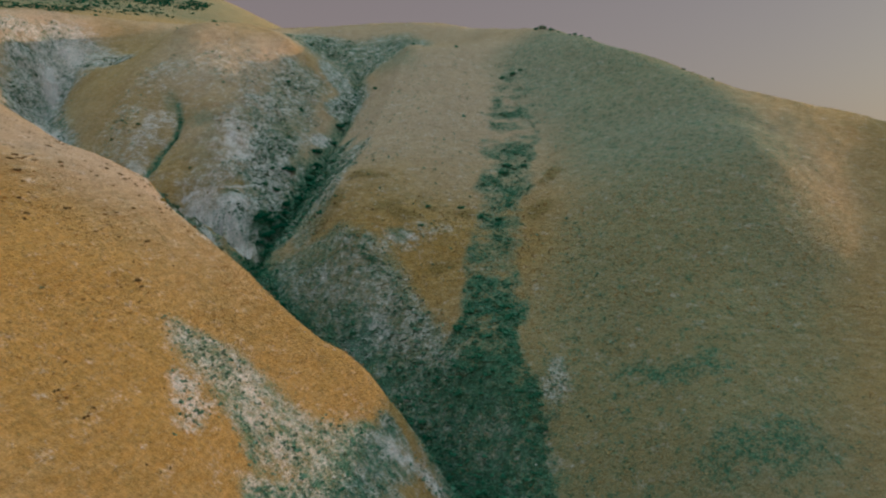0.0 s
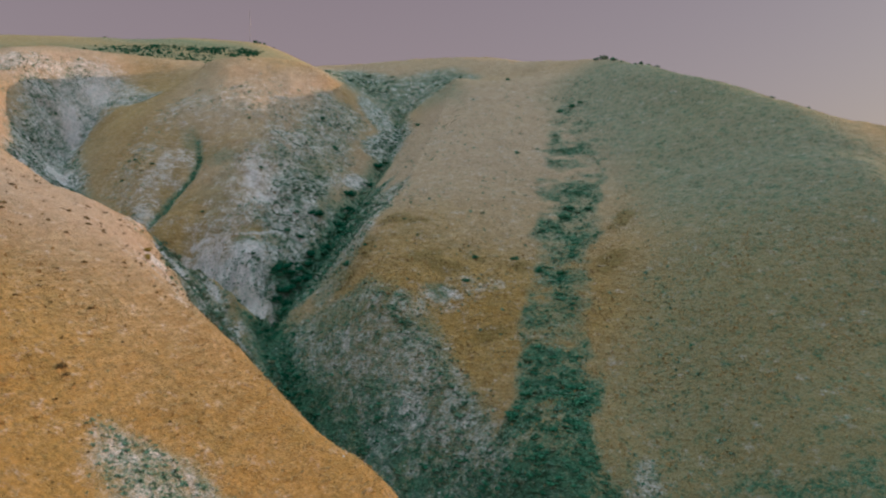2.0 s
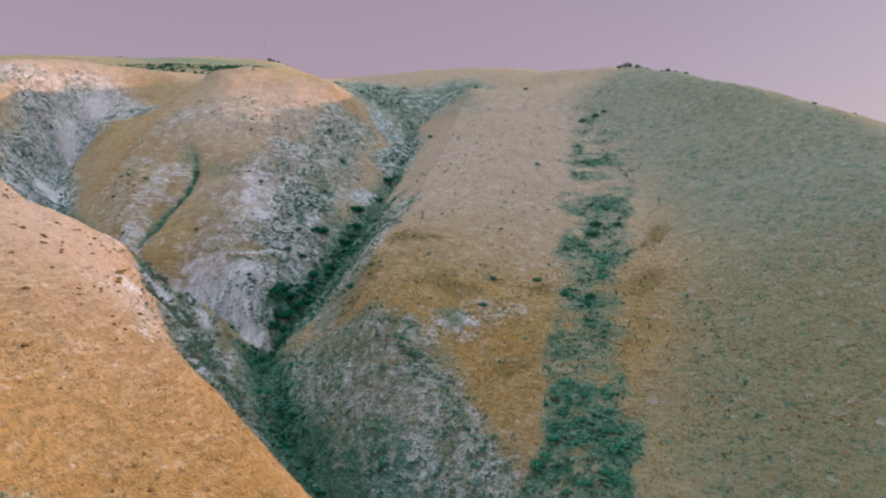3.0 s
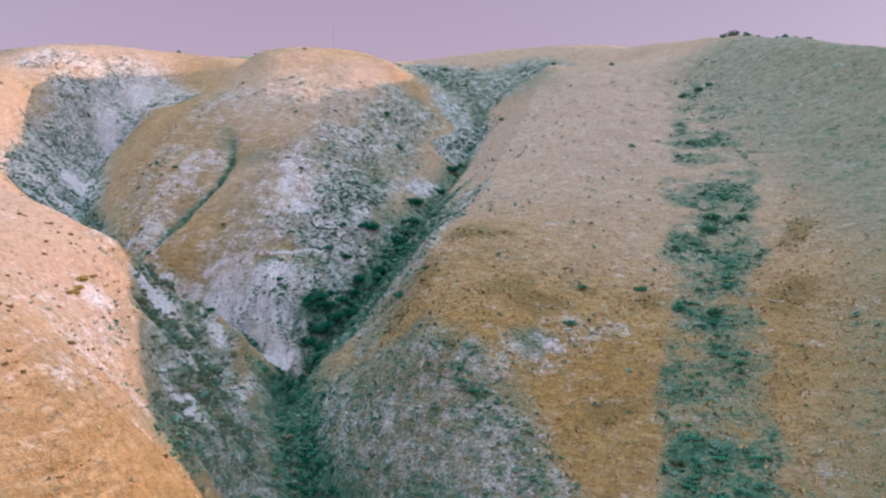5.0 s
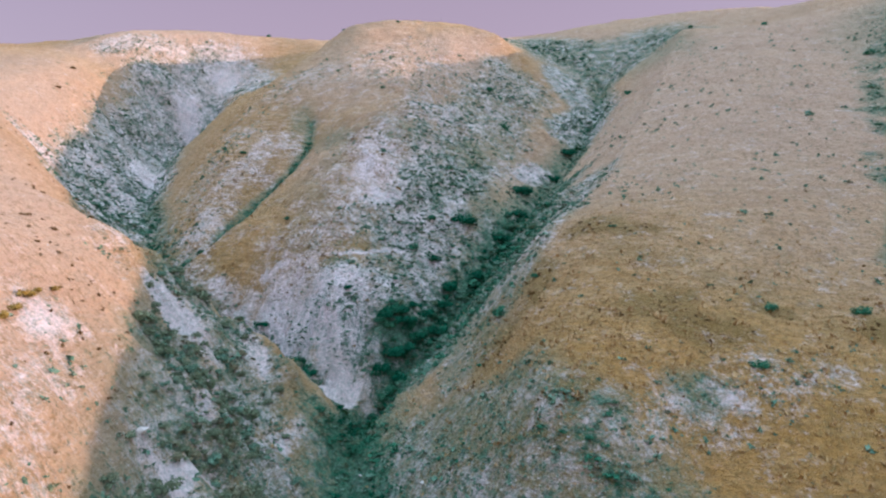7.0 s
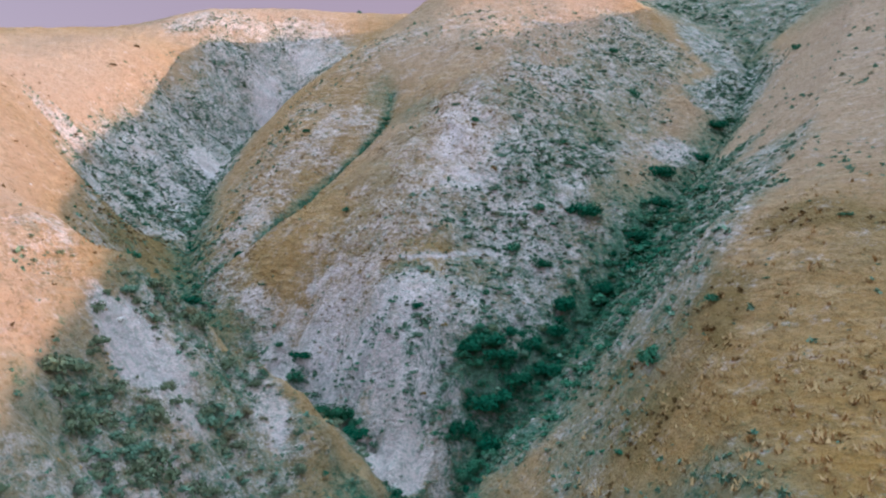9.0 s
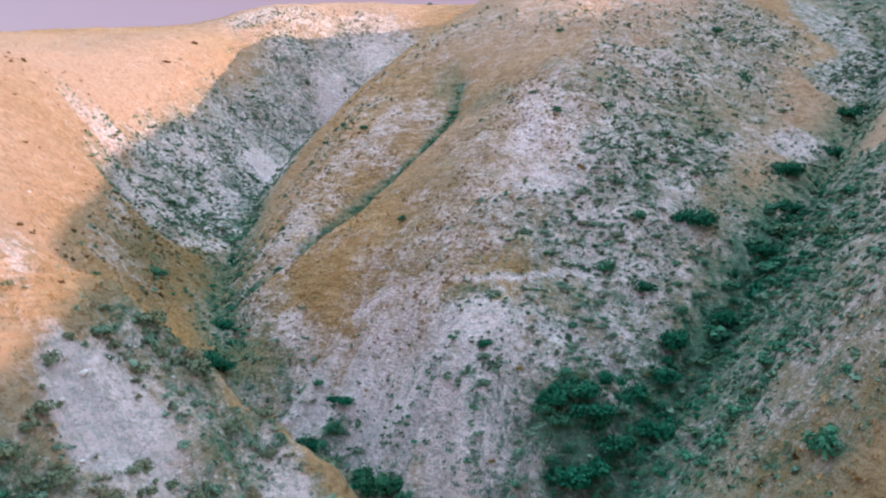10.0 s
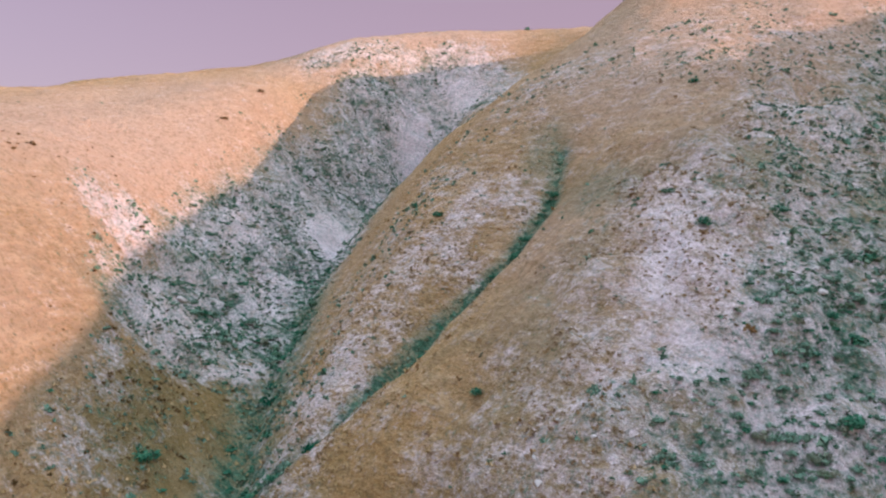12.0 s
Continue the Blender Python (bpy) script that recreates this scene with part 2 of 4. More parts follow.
# broad slope on the right and its ridge
rib((-20, 145, 47), (-25, 162, 52.5), (-26, 174, 60.5), (-22, 190, 66), (-20, 210, 75), (-18, 230, 85), (-16, 250, 96), (-14, 275, 109), rise=1.2)
crest((-11, 139, 39.5), (-6, 153, 49.5), (3, 167, 54), (8, 188, 66), (12, 217, 80.5), (22, 244, 96), (30, 262, 108))
crest((2, 122, 29.5), (9, 116, 27.5), (20, 117, 27), (12, 146, 43.5), (8, 157, 49.4))
crest((38, 95, 24), (40, 120, 36), (38, 153, 54.5), (30, 181, 63.5), (45, 200, 76), (45, 230, 93))
crest((36, 276, 116.4), (46, 256, 109.6), (58, 238, 101.6), (70, 224, 94.5), (85, 217, 88), (112, 206, 79), (140, 190, 70))
crest((76, 212, 89), (78, 185, 76), (79, 170, 68.5), (82, 152, 54), (83, 128, 38), (78, 95, 24))
crest((71, 157, 63.5), (62, 130, 41), (60, 90, 22))
# added ridge out of view to the east, heights set to cast shade westwards
crest((205, 345, 68), (170, 300, 78), (195, 265, 86), (213, 246, 97), (215, 228, 92.5), (215, 219, 85), (215, 205, 77), (215, 192, 71), (214, 170, 67), (213, 148, 65.5), (210, 105, 30))
crest((125, 165, 50), (118, 140, 38), (112, 110, 25), (105, 60, 8), (95, 10, -6))
crest((54, 284, 111), (70, 260, 99), (88, 242, 88), (104, 231, 80), (125, 221, 71.5), (150, 210, 62))
# left hill
crest((-51, 126, 57), (-40, 117, 51), (-31, 111, 45.5), (-20, 104, 38), (-12, 95, 28), (0, 82, 16))
crest((-45, 103.5, 55.4), (-50, 95, 55.7), (-47, 82, 51.5), (-40, 78, 45), (-30, 83.5, 39.5), (-26, 67, 35))
crest((-28, 90, 40), (-18, 75, 28), (-10, 55, 18))
crest((-12.6, 105, 33), (-9.3, 104, 29), (-3.4, 102.5, 23), (0.3, 98.5, 16.5), (5, 91, 10))
crest((-8, 284, 111), (8, 282, 112.5), (22, 280, 114))
crest((-51, 126, 57), (-58, 133, 61), (-66, 141, 63.2), (-71, 145, 65.2), (-80, 152, 67.7), (-92, 162, 72), (-105, 171, 77.5), (-125, 184, 86), (-145, 200, 95.5), (-162, 228, 107))
crest((-44, 136.5, 44), (-50, 141, 49), (-54, 147, 50.5), (-58, 148, 55), (-58, 154, 52.5), (-52, 157, 47))
crest((-66, 160, 54.3), (-61.1, 160, 52.6), (-56.4, 160, 50.9), (-52.5, 160.3, 49.7), (-49.8, 160.8, 48), (-47, 161.3, 45.2))
crest((-72, 160, 57), (-80, 165, 59.5), (-90, 171, 65), (-98, 177, 67.5), (-111, 189, 73), (-116, 203, 75))
crest((-122, 203, 82), (-132, 206, 91), (-141, 218, 98), (-149, 232, 105))
crest((-133, 239, 92), (-137.5, 243, 101.5), (-142, 248, 109), (-143, 262, 115), (-129, 279, 118.5), (-113, 289, 119.5))
crest((-130, 262, 103), (-121, 250, 96), (-115, 272, 108))
crest((-67, 147.5, 62.8), (-63, 150.5, 59.6), (-60.5, 154, 56.2))
crest((-61, 132, 61.8), (-73, 140, 65.8), (-80.5, 142, 68.4), (-88, 144, 71))
crest((-75, 125, 67.3), (-80, 100, 70), (-78, 70, 66), (-60, 40, 54), (-40, 30, 40), (-15, 20, 12))
crest((-120, 150, 81), (-150, 170, 91), (-120, 110, 84), (-120, 60, 82), (-110, 0, 74), (-178, 195, 100), (-172, 212, 104))
# high ground behind
crest((36, 276, 116.4), (10, 304, 122), (-20, 310, 124), (-60, 314, 123.5), (-100, 312, 124), (-130, 298, 124), (-157, 276, 123), (-175, 262, 118.5))
crest((62, 305, 108), (0, 345, 132.5), (-80, 350, 131), (-170, 330, 131))


PATHWAY = ((-64.4, 177), (-57.3, 176.6), (-52.8, 176.8), (-50.2, 179.1), (-47.1, 184.1))


def sampled(pts, step=7.0):
    """Places every few metres along a line, its ends included."""
    out = []
    for a, b in zip(pts[:-1], pts[1:]):
        a, b = np.array(a, float), np.array(b, float)
        n = max(1, int(np.hypot(*(b - a)[:2]) / step))
        out += [a + (b - a) * k / n for k in range(n)]
    return out + [np.array(pts[-1], float)]


def spline_kernel(d2):
    return 0.5 * d2 * np.log(d2 + 1e-9)


def land_spline():
    """A thin plate laid over all the lines."""
    p = np.array([q for pts, cut, wide in LINES for q in sampled(pts)])
    _, keep = np.unique(np.round(p[:, :2] / 2.5).astype(int), axis=0, return_index=True)
    p = p[np.sort(keep)]
    n = len(p)
    xy = p[:, :2] / 100
    d2 = ((xy[:, None] - xy[None]) ** 2).sum(2)
    a = np.zeros((n + 3, n + 3))
    a[:n, :n] = spline_kernel(d2) + np.eye(n) * 2e-4
    a[:n, n], a[:n, n + 1:] = 1, xy
    a[n, :n], a[n + 1:, :n] = 1, xy.T
    w = np.linalg.solve(a, np.r_[p[:, 2], 0, 0, 0])
    return xy, w


PLATE_XY, PLATE_W = land_spline()


def line_distance(x, y, pts):
    """Distance on the plan from places to a line."""
    best = np.full(x.shape, 1e9)
    for a, b in zip(pts[:-1], pts[1:]):
        ux, uy = b[0] - a[0], b[1] - a[1]
        k = np.clip(((x - a[0]) * ux + (y - a[1]) * uy) / (ux * ux + uy * uy), 0, 1)
        best = np.minimum(best, np.hypot(x - a[0] - k * ux, y - a[1] - k * uy))
    return best


def lattice(ix, iy, seed):
    h = (ix.astype(np.int64) * 374761393 + iy.astype(np.int64) * 668265263 + seed * 1442695041) & 0xFFFFFFFF
    h = ((h ^ (h >> 13)) * 1274126177) & 0xFFFFFFFF
    return ((h ^ (h >> 16)) & 0xFFFF) / 65535.0


def value_noise(x, y, seed=0):
    ix, iy = np.floor(x), np.floor(y)
    fx, fy = x - ix, y - iy
    fx, fy = fx * fx * (3 - 2 * fx), fy * fy * (3 - 2 * fy)
    a, b = lattice(ix, iy, seed), lattice(ix + 1, iy, seed)
    c, d = lattice(ix, iy + 1, seed), lattice(ix + 1, iy + 1, seed)
    return (a * (1 - fx) + b * fx) * (1 - fy) + (c * (1 - fx) + d * fx) * fy - 0.5


def fbm(x, y, size, octaves=4, seed=0):
    out, amp = 0, 1.0
    for k in range(octaves):
        c, s = math.cos(0.7 * k), math.sin(0.7 * k)
        out = out + amp * value_noise((x * c - y * s) / size, (x * s + y * c) / size, seed + 17 * k)
        size, amp = size / 2, amp / 2
    return out


def ease(v, lo, hi):
    k = np.clip((v - lo) / (hi - lo), 0, 1)
    return k * k * (3 - 2 * k)


def land_height(x, y, fine=True):
    """Height of the ground at places on the plan."""
    x, y = np.asarray(x, float), np.asarray(y, float)
    shape = x.shape
    x, y = x.ravel(), y.ravel()
    cx, cy = np.clip(x, -185, 225), np.clip(y, -20, 350)
    z = np.empty(x.shape)
    n = len(PLATE_XY)
    for k in range(0, len(x), 20000):
        px, py = cx[k:k + 20000] / 100, cy[k:k + 20000] / 100
        d2 = (px[:, None] - PLATE_XY[:, 0]) ** 2 + (py[:, None] - PLATE_XY[:, 1]) ** 2
        z[k:k + 20000] = spline_kernel(d2) @ PLATE_W[:n] + PLATE_W[n] + PLATE_W[n + 1] * px + PLATE_W[n + 2] * py
    deep = np.zeros(x.shape)
    near = (x > -200) & (x < 240)
    for pts, cut, wide in LINES:
        if cut:
            d = line_distance(x[near], y[near], pts)
            v = cut * np.exp(-d / wide)
            deep[near] = np.maximum(deep[near], v) if cut > 0 else deep[near] + v
    z -= deep
    out = np.hypot(x - cx, y - cy)
    far = 30 + 70 * fbm(x, y, 900, 3, 5) + 60 * ease(y, 200, 600) * ease(-x, -150, 100)
    ridge = line_distance(x, y, ((-1000, 699), (-472, 842), (-300, 893)))
    far = far + (284 - 6 * ease(-x, 330, 460) - 26 * ease(-x, 520, 720) - far) * np.exp((45 - np.hypot(ridge, 45)) / 240)
    z = z + (far - z) * ease(out, 0, 420)
    if fine:
        z = z + 1.1 * fbm(x, y, 14, 4, 3) + 0.32 * fbm(x, y, 2.2, 3, 9)
        rough = np.maximum(ease(-line_distance(x, y, ((-50, 168), (-56, 185), (-55, 210), (-52, 240))), -20, -8), ease(-line_distance(x, y, ((-40, 130), (-52, 148), (-58, 154))), -12, -4))
        rough = rough * (1 - np.exp(-(line_distance(x, y, PATHWAY) / 1.6) ** 2))
        z = z + rough * (3.2 * np.abs(fbm(x, y, 5.0, 4, 71)) + 0.5 * fbm(x, y, 1.5, 2, 72))
        # runnels down the chalk faces
        face = ease(-line_distance(x, y, ((-66, 172), (-56, 170), (-46, 169))), -7, -2)
        z = z - 7.5 * face * np.abs(fbm(x + 1.5 * fbm(x, y, 5, 2, 61), 0.12 * y, 2.9, 3, 62))
        wall = ease(-line_distance(x, y, ((-100, 181), (-114, 199), (-126, 217), (-136, 245))), -11, -4)
        along = 0.62 * x - 0.78 * y
        z = z - 5.5 * wall * np.abs(fbm(along + 9 * fbm(x, y, 11, 3, 63), 0.22 * (x + y), 6.0, 4, 64))
    return z.reshape(shape)


# ---- what grows where: oval patches on the plan (x, y, long half, short half, degrees, strength) ----
MIDDLE_SOIL = [
    (-55.1, 192.0, 10.6, 9.9, 126, 0.78),
    (-47.3, 188.6, 7.7, 2.6, 57, 0.8),
    (-61.6, 181.3, 9.6, 2.9, 162, 0.6),
    (-62.4, 173.8, 6.8, 2.2, 171, 1.0),
    (-50.7, 175.6, 7.2, 3.5, 24, 0.85),
    (-53.7, 169.3, 4.6, 2.1, 151, 0.95),
    (-47.9, 170.9, 2.2, 1.6, 33, 0.8),
    (-41.9, 181.0, 4.1, 1.0, 60, 0.8),
    (-57.0, 197.6, 6.0, 4.5, 119, 0.7),
    (-80.2, 205.3, 6.0, 3.6, 170, 0.6),
    (-78.6, 196.7, 4.1, 2.7, 29, 0.55),
    (-77.7, 180.7, 5.5, 1.7, 154, 0.6),
]
LEFT_SOIL = [
    (-136.0, 247.0, 14.6, 4.8, 86, 0.85),
    (-116.6, 204.0, 19.3, 4.0, 116, 0.72),
    (-116.5, 214.0, 13.5, 3.8, 135, 1.0),
    (-106.2, 196.9, 6.7, 1.9, 126, 0.95),
    (-132.4, 262.1, 4.8, 3.4, 48, 0.95),
    (-108.5, 183.5, 4.5, 2.0, 130, 0.4),
    (-57.3, 154.0, 5.1, 1.0, 119, 0.6),
    (-54.0, 150.6, 2.4, 1.2, 116, 0.55),
    (-53.4, 157.5, 2.4, 0.8, 115, 0.9),
    (-61.9, 147.8, 3.5, 0.9, 125, 0.5),
]
RIGHT_SOIL = [
    (-33.0, 186.8, 12.0, 2.2, 111, 0.42),
    (-34.2, 178.8, 11.5, 2.4, 110, 0.42),
    (-30.9, 191.3, 7.7, 2.2, 112, 0.40),
    (-38.8, 221.3, 5.2, 1.2, 69, 1.0),
    (-32.8, 266, 4.5, 1.0, 94, 1.0),
    (-50.6, 225.0, 13.2, 4.8, 73, 0.44),
    (-48.6, 250.0, 15.0, 3.4, 76, 0.42),
    (-14.8, 146.2, 4.3, 1.6, 26, 0.5),
    (-4.9, 154.3, 6.6, 1.6, 26, 0.5),
    (-20.4, 143.5, 10.3, 2.5, 155, 0.42),
    (-34.2, 150.6, 7.8, 2.3, 143, 0.38),
    (-42.1, 138.9, 7.2, 1.5, 75, 0.4),
]
LOWER_SOIL = [
    (-44.6, 123.8, 8.2, 1.3, 120, 0.38),
    (-36.5, 111.0, 3.7, 1.1, 119, 0.25),
    (-16.0, 133.6, 4.8, 1.8, 161, 1.0),
    (-2.1, 121.8, 9.6, 2.0, 145, 0.42),
    (7.0, 111.5, 9.5, 2.5, 157, 0.5),
    (18.2, 117.6, 3.0, 1.3, 77, 0.5),
    (-15.1, 134.3, 4.7, 1.6, 164, 1.0),
    (-30.2, 259.8, 14, 2.0, 100, 0.5),
    (-8.3, 150.3, 5.3, 1.6, 24, 0.52),
    (-130.1, 261.0, 9.3, 6.6, 109, 0.6),
    (-82.8, 224.4, 8.2, 3.5, 121, 0.18),
]
UPPER_SCRUB = [
    (-45.5, 207.2, 11.4, 4.0, 96, 0.42),
    (-49.8, 212.5, 9.0, 3.2, 76, 0.38),
    (-43.7, 173.4, 3.4, 1.7, 74, 0.9),
    (-61.1, 169.6, 3.4, 1.2, 173, 0.8),
    (-124.4, 222.4, 24.5, 9.6, 126, 0.22),
    (-105.3, 192.6, 14.2, 3.1, 119, 0.4),
    (-53.6, 144.1, 3.4, 1.4, 113, 0.6),
    (-54.3, 155.3, 4.8, 1.9, 116, 0.5),
    (-80.2, 168.8, 10.1, 1.2, 128, 0.15),
    (-49.8, 147.2, 21.0, 4.3, 109, 0.32),
    (-39.1, 126.5, 10.6, 1.5, 114, 0.5),
]
LOWER_SCRUB = [
    (6.4, 117.8, 8.3, 4.8, 152, 0.9),
    (9.3, 107.4, 9.1, 2.8, 158, 0.8),
    (42.2, 94.6, 9.9, 4.0, 172, 0.62),
    (36.3, 112.1, 10, 1.7, 158, 0.66),
    (45.8, 166.5, 20.8, 10.5, 132, 0.2),
    (48.1, 133.7, 10.6, 5.1, 2, 0.2),
    (20.1, 241.0, 3.6, 2.6, 84, 0.5),
    (-20.2, 276.1, 27.3, 5.6, 108, 0.3),
    (-39.1, 190.2, 3.6, 2.1, 93, 0.7),
    (-85, 172.5, 7.0, 2.6, 128, 0.32),
    (-55, 160.5, 9.0, 1.8, 178, 0.34),
    (-46.6, 168.0, 3.0, 1.5, 40, 0.52),
    (-53.5, 168.2, 5.0, 0.9, 160, 0.5),
]
UPPER_MEADOW = [
    (-68.9, 178.1, 6.6, 2.1, 176, 1),
    (-51.1, 178.3, 5.2, 1.4, 37, 0.9),
    (-69.3, 185.5, 9.5, 2.4, 142, 1),
    (-68.2, 192.1, 11.8, 2.1, 134, 1),
    (-70.0, 203.2, 15.9, 2.7, 126, 1),
    (-66.1, 211.5, 11.0, 5.0, 151, 0.9),
    (-46.0, 215.9, 8.6, 3.0, 76, 0.8),
    (-39.8, 206.2, 4.3, 1.6, 83, 0.9),
    (-63.1, 152.9, 6.5, 1.0, 137, 1),
    (-87.0, 177.9, 10.7, 2.5, 131, 1),
    (-85.7, 212.7, 6.8, 3.0, 149, 0.8),
    (-77.9, 192.2, 2.8, 2.1, 116, 0.8),
]
LOWER_MEADOW = [
    (-56.3, 166.8, 2.0, 0.6, 179, 1),
    (-64.5, 169.4, 1.7, 0.6, 26, 1),
    (-26.4, 162.9, 5.5, 1.9, 127, 0.9),
    (-9.9, 158.0, 11.1, 4.3, 23, 0.9),
    (-25.4, 158.9, 11.1, 2.8, 126, 1),
    (-3.9, 146.4, 6.5, 3.6, 19, 0.7),
    (-28.5, 152.8, 9.6, 1.1, 131, 0.7),
    (-77.0, 156.4, 16.6, 2.3, 144, 1),
    (-126.7, 195.8, 16.9, 4.1, 121, 1),
    (-93.6, 169.3, 7.4, 2.1, 142, 1),
]
BARE_SLABS = [
    (-134.2, 247.6, 3.8, 2.0, 108, 1.3), (-118.2, 214.6, 5.4, 2.6, 137, 1.35), (-106.2, 196.5, 4.3, 1.3, 130, 1.3), (-132.3, 260.0, 3.1, 2.8, 33, 1.2),
    (-115.7, 198.5, 3.6, 1.1, 125, 1.2), (-108.9, 180.6, 3.6, 2.8, 148, 0.6), (-61.8, 173.4, 4.7, 1.6, 141, 1.25), (-67.1, 174.9, 3.5, 0.9, 9, 1.1),
    (-49.1, 174.8, 3.2, 0.9, 42, 1.0), (-52.4, 170.2, 2.6, 1.2, 141, 0.9), (-57.9, 171.2, 4.7, 1.3, 142, 1.1), (-66.6, 170.8, 3.3, 0.9, 18, 1.0), (-50.9, 167.5, 1.9, 1.0, 158, 1.0), (-57.7, 192.1, 2.8, 1.9, 122, 0.9), (-53.0, 189.7, 2.5, 1.1, 51, 1.0),
    (-47.3, 190.9, 2.5, 1.1, 58, 1.0), (-57.0, 150.8, 2.0, 1.1, 97, 1.4), (-52, 157.2, 1.1, 0.3, 120, 1.1), (-52.4, 149.8, 3.0, 0.15, 146, 1.0), (-42.4, 135.4, 3.6, 0.45, 68, 1.4), (-48.1, 144.6, 2.4, 0.3, 103, 0.7), (-49.6, 130.3, 3.8, 0.9, 109, 0.7), (-40.5, 119, 3.4, 2.2, 97, 0.5), (-45.5, 121, 2.6, 1.6, 97, 0.5), (-4.5, 96.5, 3.5, 1.0, 20, 0.85), (-46.5, 152.2, 2.2, 0.6, 89, 1.0), (-89.6, 172.1, 3.0, 0.5, 126, 0.45),
    (-82.2, 166.9, 2.6, 0.6, 124, 0.4), (-98.4, 181.1, 4.0, 1.2, 125, 0.6), (-79, 181, 5.0, 1.4, 159, 0.8), (-94.4, 185.6, 2.4, 0.8, 101, 0.9), (-46.8, 165.3, 2.4, 1.0, 25, 1.05),
    (-27.5, 75.5, 4.5, 0.6, 105, 0.55), (-21.5, 81.5, 6.5, 0.6, 130, 0.8),
]
GROWTH = [
    (-48.1, 171.7, 3.6, 2.5, 36, 0.5), (-70.1, 172.8, 4.0, 1.2, 2, 0.6), (-44.3, 173.5, 3.2, 1.1, 63, 0.9), (-113.4, 204.3, 10.4, 2.1, 136, 0.55),
    (-130.6, 226.4, 6.9, 1.2, 108, 0.42), (-127.5, 212.4, 11.2, 1.8, 124, 0.36), (-139.9, 246.2, 10.9, 1.2, 81, 0.36), (-50.7, 192.5, 5.6, 2.8, 95, 0.55),
    (-55.2, 203.4, 6.9, 3.0, 99, 0.42), (-66.7, 203.0, 7.6, 2.3, 135, 0.35), (-100.3, 194.0, 5.1, 3.2, 145, 0.4), (-89.5, 171.9, 8.0, 2.2, 129, 0.15),
    (-48.4, 195.0, 4.6, 2.3, 84, 0.6), (-53.9, 182.7, 3.2, 1.5, 41, 0.45), (-51.8, 170.2, 2.5, 1.1, 146, 0.55), (-47.4, 174.5, 2.5, 0.5, 52, 0.5), (-46.3, 171.7, 2.0, 0.9, 57, 0.5), (-52, 175.9, 3.6, 0.5, 12, 0.45), (-44.7, 168.9, 1.8, 1.0, 53, 0.5), (-22.6, 76.3, 4.0, 0.5, 138, 0.62), (-17, 84.5, 3.2, 0.8, 140, 0.58), (-80.3, 212.9, 5.2, 2.2, 126, 0.35), (-112, 197.5, 1.4, 0.6, 120, 0.75), (-128, 228.1, 4.0, 1.8, 100, 0.6), (-132.7, 227.3, 3.0, 0.6, 140, 0.55), (-108.8, 202.9, 2.4, 0.8, 97, 0.8), (-102, 185.3, 2.0, 0.7, 112, 0.75), (-105.1, 192.3, 1.4, 0.7, 100, 0.8), (-9.8, 150.7, 1.6, 0.8, 20, 0.62), (-16.2, 143.5, 2.4, 1.2, 160, 0.62), (-16.0, 146.5, 0.9, 0.5, 20, 0.6), (-12.8, 142.6, 2.0, 0.8, 160, 0.55),
]
# ochre grass; the (-40, 84) oval also puts warm sunlight into the near hill's colour
OCHRE_AND_LIT_GRASS = [(-12, 150, 28, 13, 20, 1.2), (-78, 168, 14, 6, 132, 1.1), (-20, 156, 20, 10, 60, 1.0), (0, 148, 22, 9, 10, 0.8), (-84, 177, 12, 5, 130, 1.0), (-69, 186, 14, 3.5, 130, 0.35), (-64, 156, 10, 4, 130, 0.8), (30, 110, 30, 16, 20, 0.7), (42, 140, 26, 20, 60, 0.5), (-40, 84, 34, 24, 60, 1.3), (-90, 179, 9, 4, 126, 1.0), (-75.7, 210.5, 12, 4.6, 159, 0.45), (-71.9, 179.8, 7.4, 2.6, 174, 0.3), (-52.5, 177.4, 6, 1.4, 25, 1.0)]
WITHERED = [
    (-19.2, 171, 2.6, 0.3, 3, 0.9), (-13.2, 158.8, 1.6, 0.8, 10, 0.8), (-9.6, 157.2, 2.2, 0.9, 165, 0.85), (-19.9, 146.1, 1.4, 0.5, 20, 0.8), (-3.9, 162, 0.7, 0.3, 10, 0.9), (-18.8, 145.4, 1.1, 0.3, 20, 0.9), (-16.6, 143.7, 1.1, 0.3, 15, 0.9), (-29.7, 167.4, 0.5, 0.3, 0, 0.9), (4.2, 164, 0.8, 0.4, 20, 0.9),
    (25.5, 177.5, 2.6, 0.7, 60, 0.9), (20.8, 163.5, 1.8, 0.8, 50, 0.9), (-25.5, 165.2, 1.4, 0.5, 120, 0.7), (-29, 161.5, 1.6, 0.6, 120, 0.8), (-82, 170, 3.0, 0.8, 128, 0.6), (-88.5, 176.5, 6.0, 2.0, 128, 0.75), (-94, 186, 3.0, 1.6, 120, 0.7), (-1, 144, 1.8, 0.5, 10, 0.7), (8.5, 130.5, 1.6, 0.9, 10, 0.9),
]
# pale grass; the oval at (-62, 250) paints sunlight onto the spur's cap
PALE_AND_LIT_GRASS = [(5, 235, 60, 45, 60, 0.95), (-5, 190, 40, 26, 60, 0.6), (55, 190, 40, 30, 120, 0.6), (-73, 235, 24, 18, 100, 0.85), (-62, 250, 14, 11, 60, 1.1), (-60, 205, 20, 14, 90, 0.6), (-144, 252, 26, 12, 70, 1.15), (-125, 190, 24, 10, 125, 1.2), (-130, 190, 40, 24, 120, 0.9), (-64, 130, 44, 16, 130, 1.1), (-20, 300, 120, 22, 0, 0.7)]


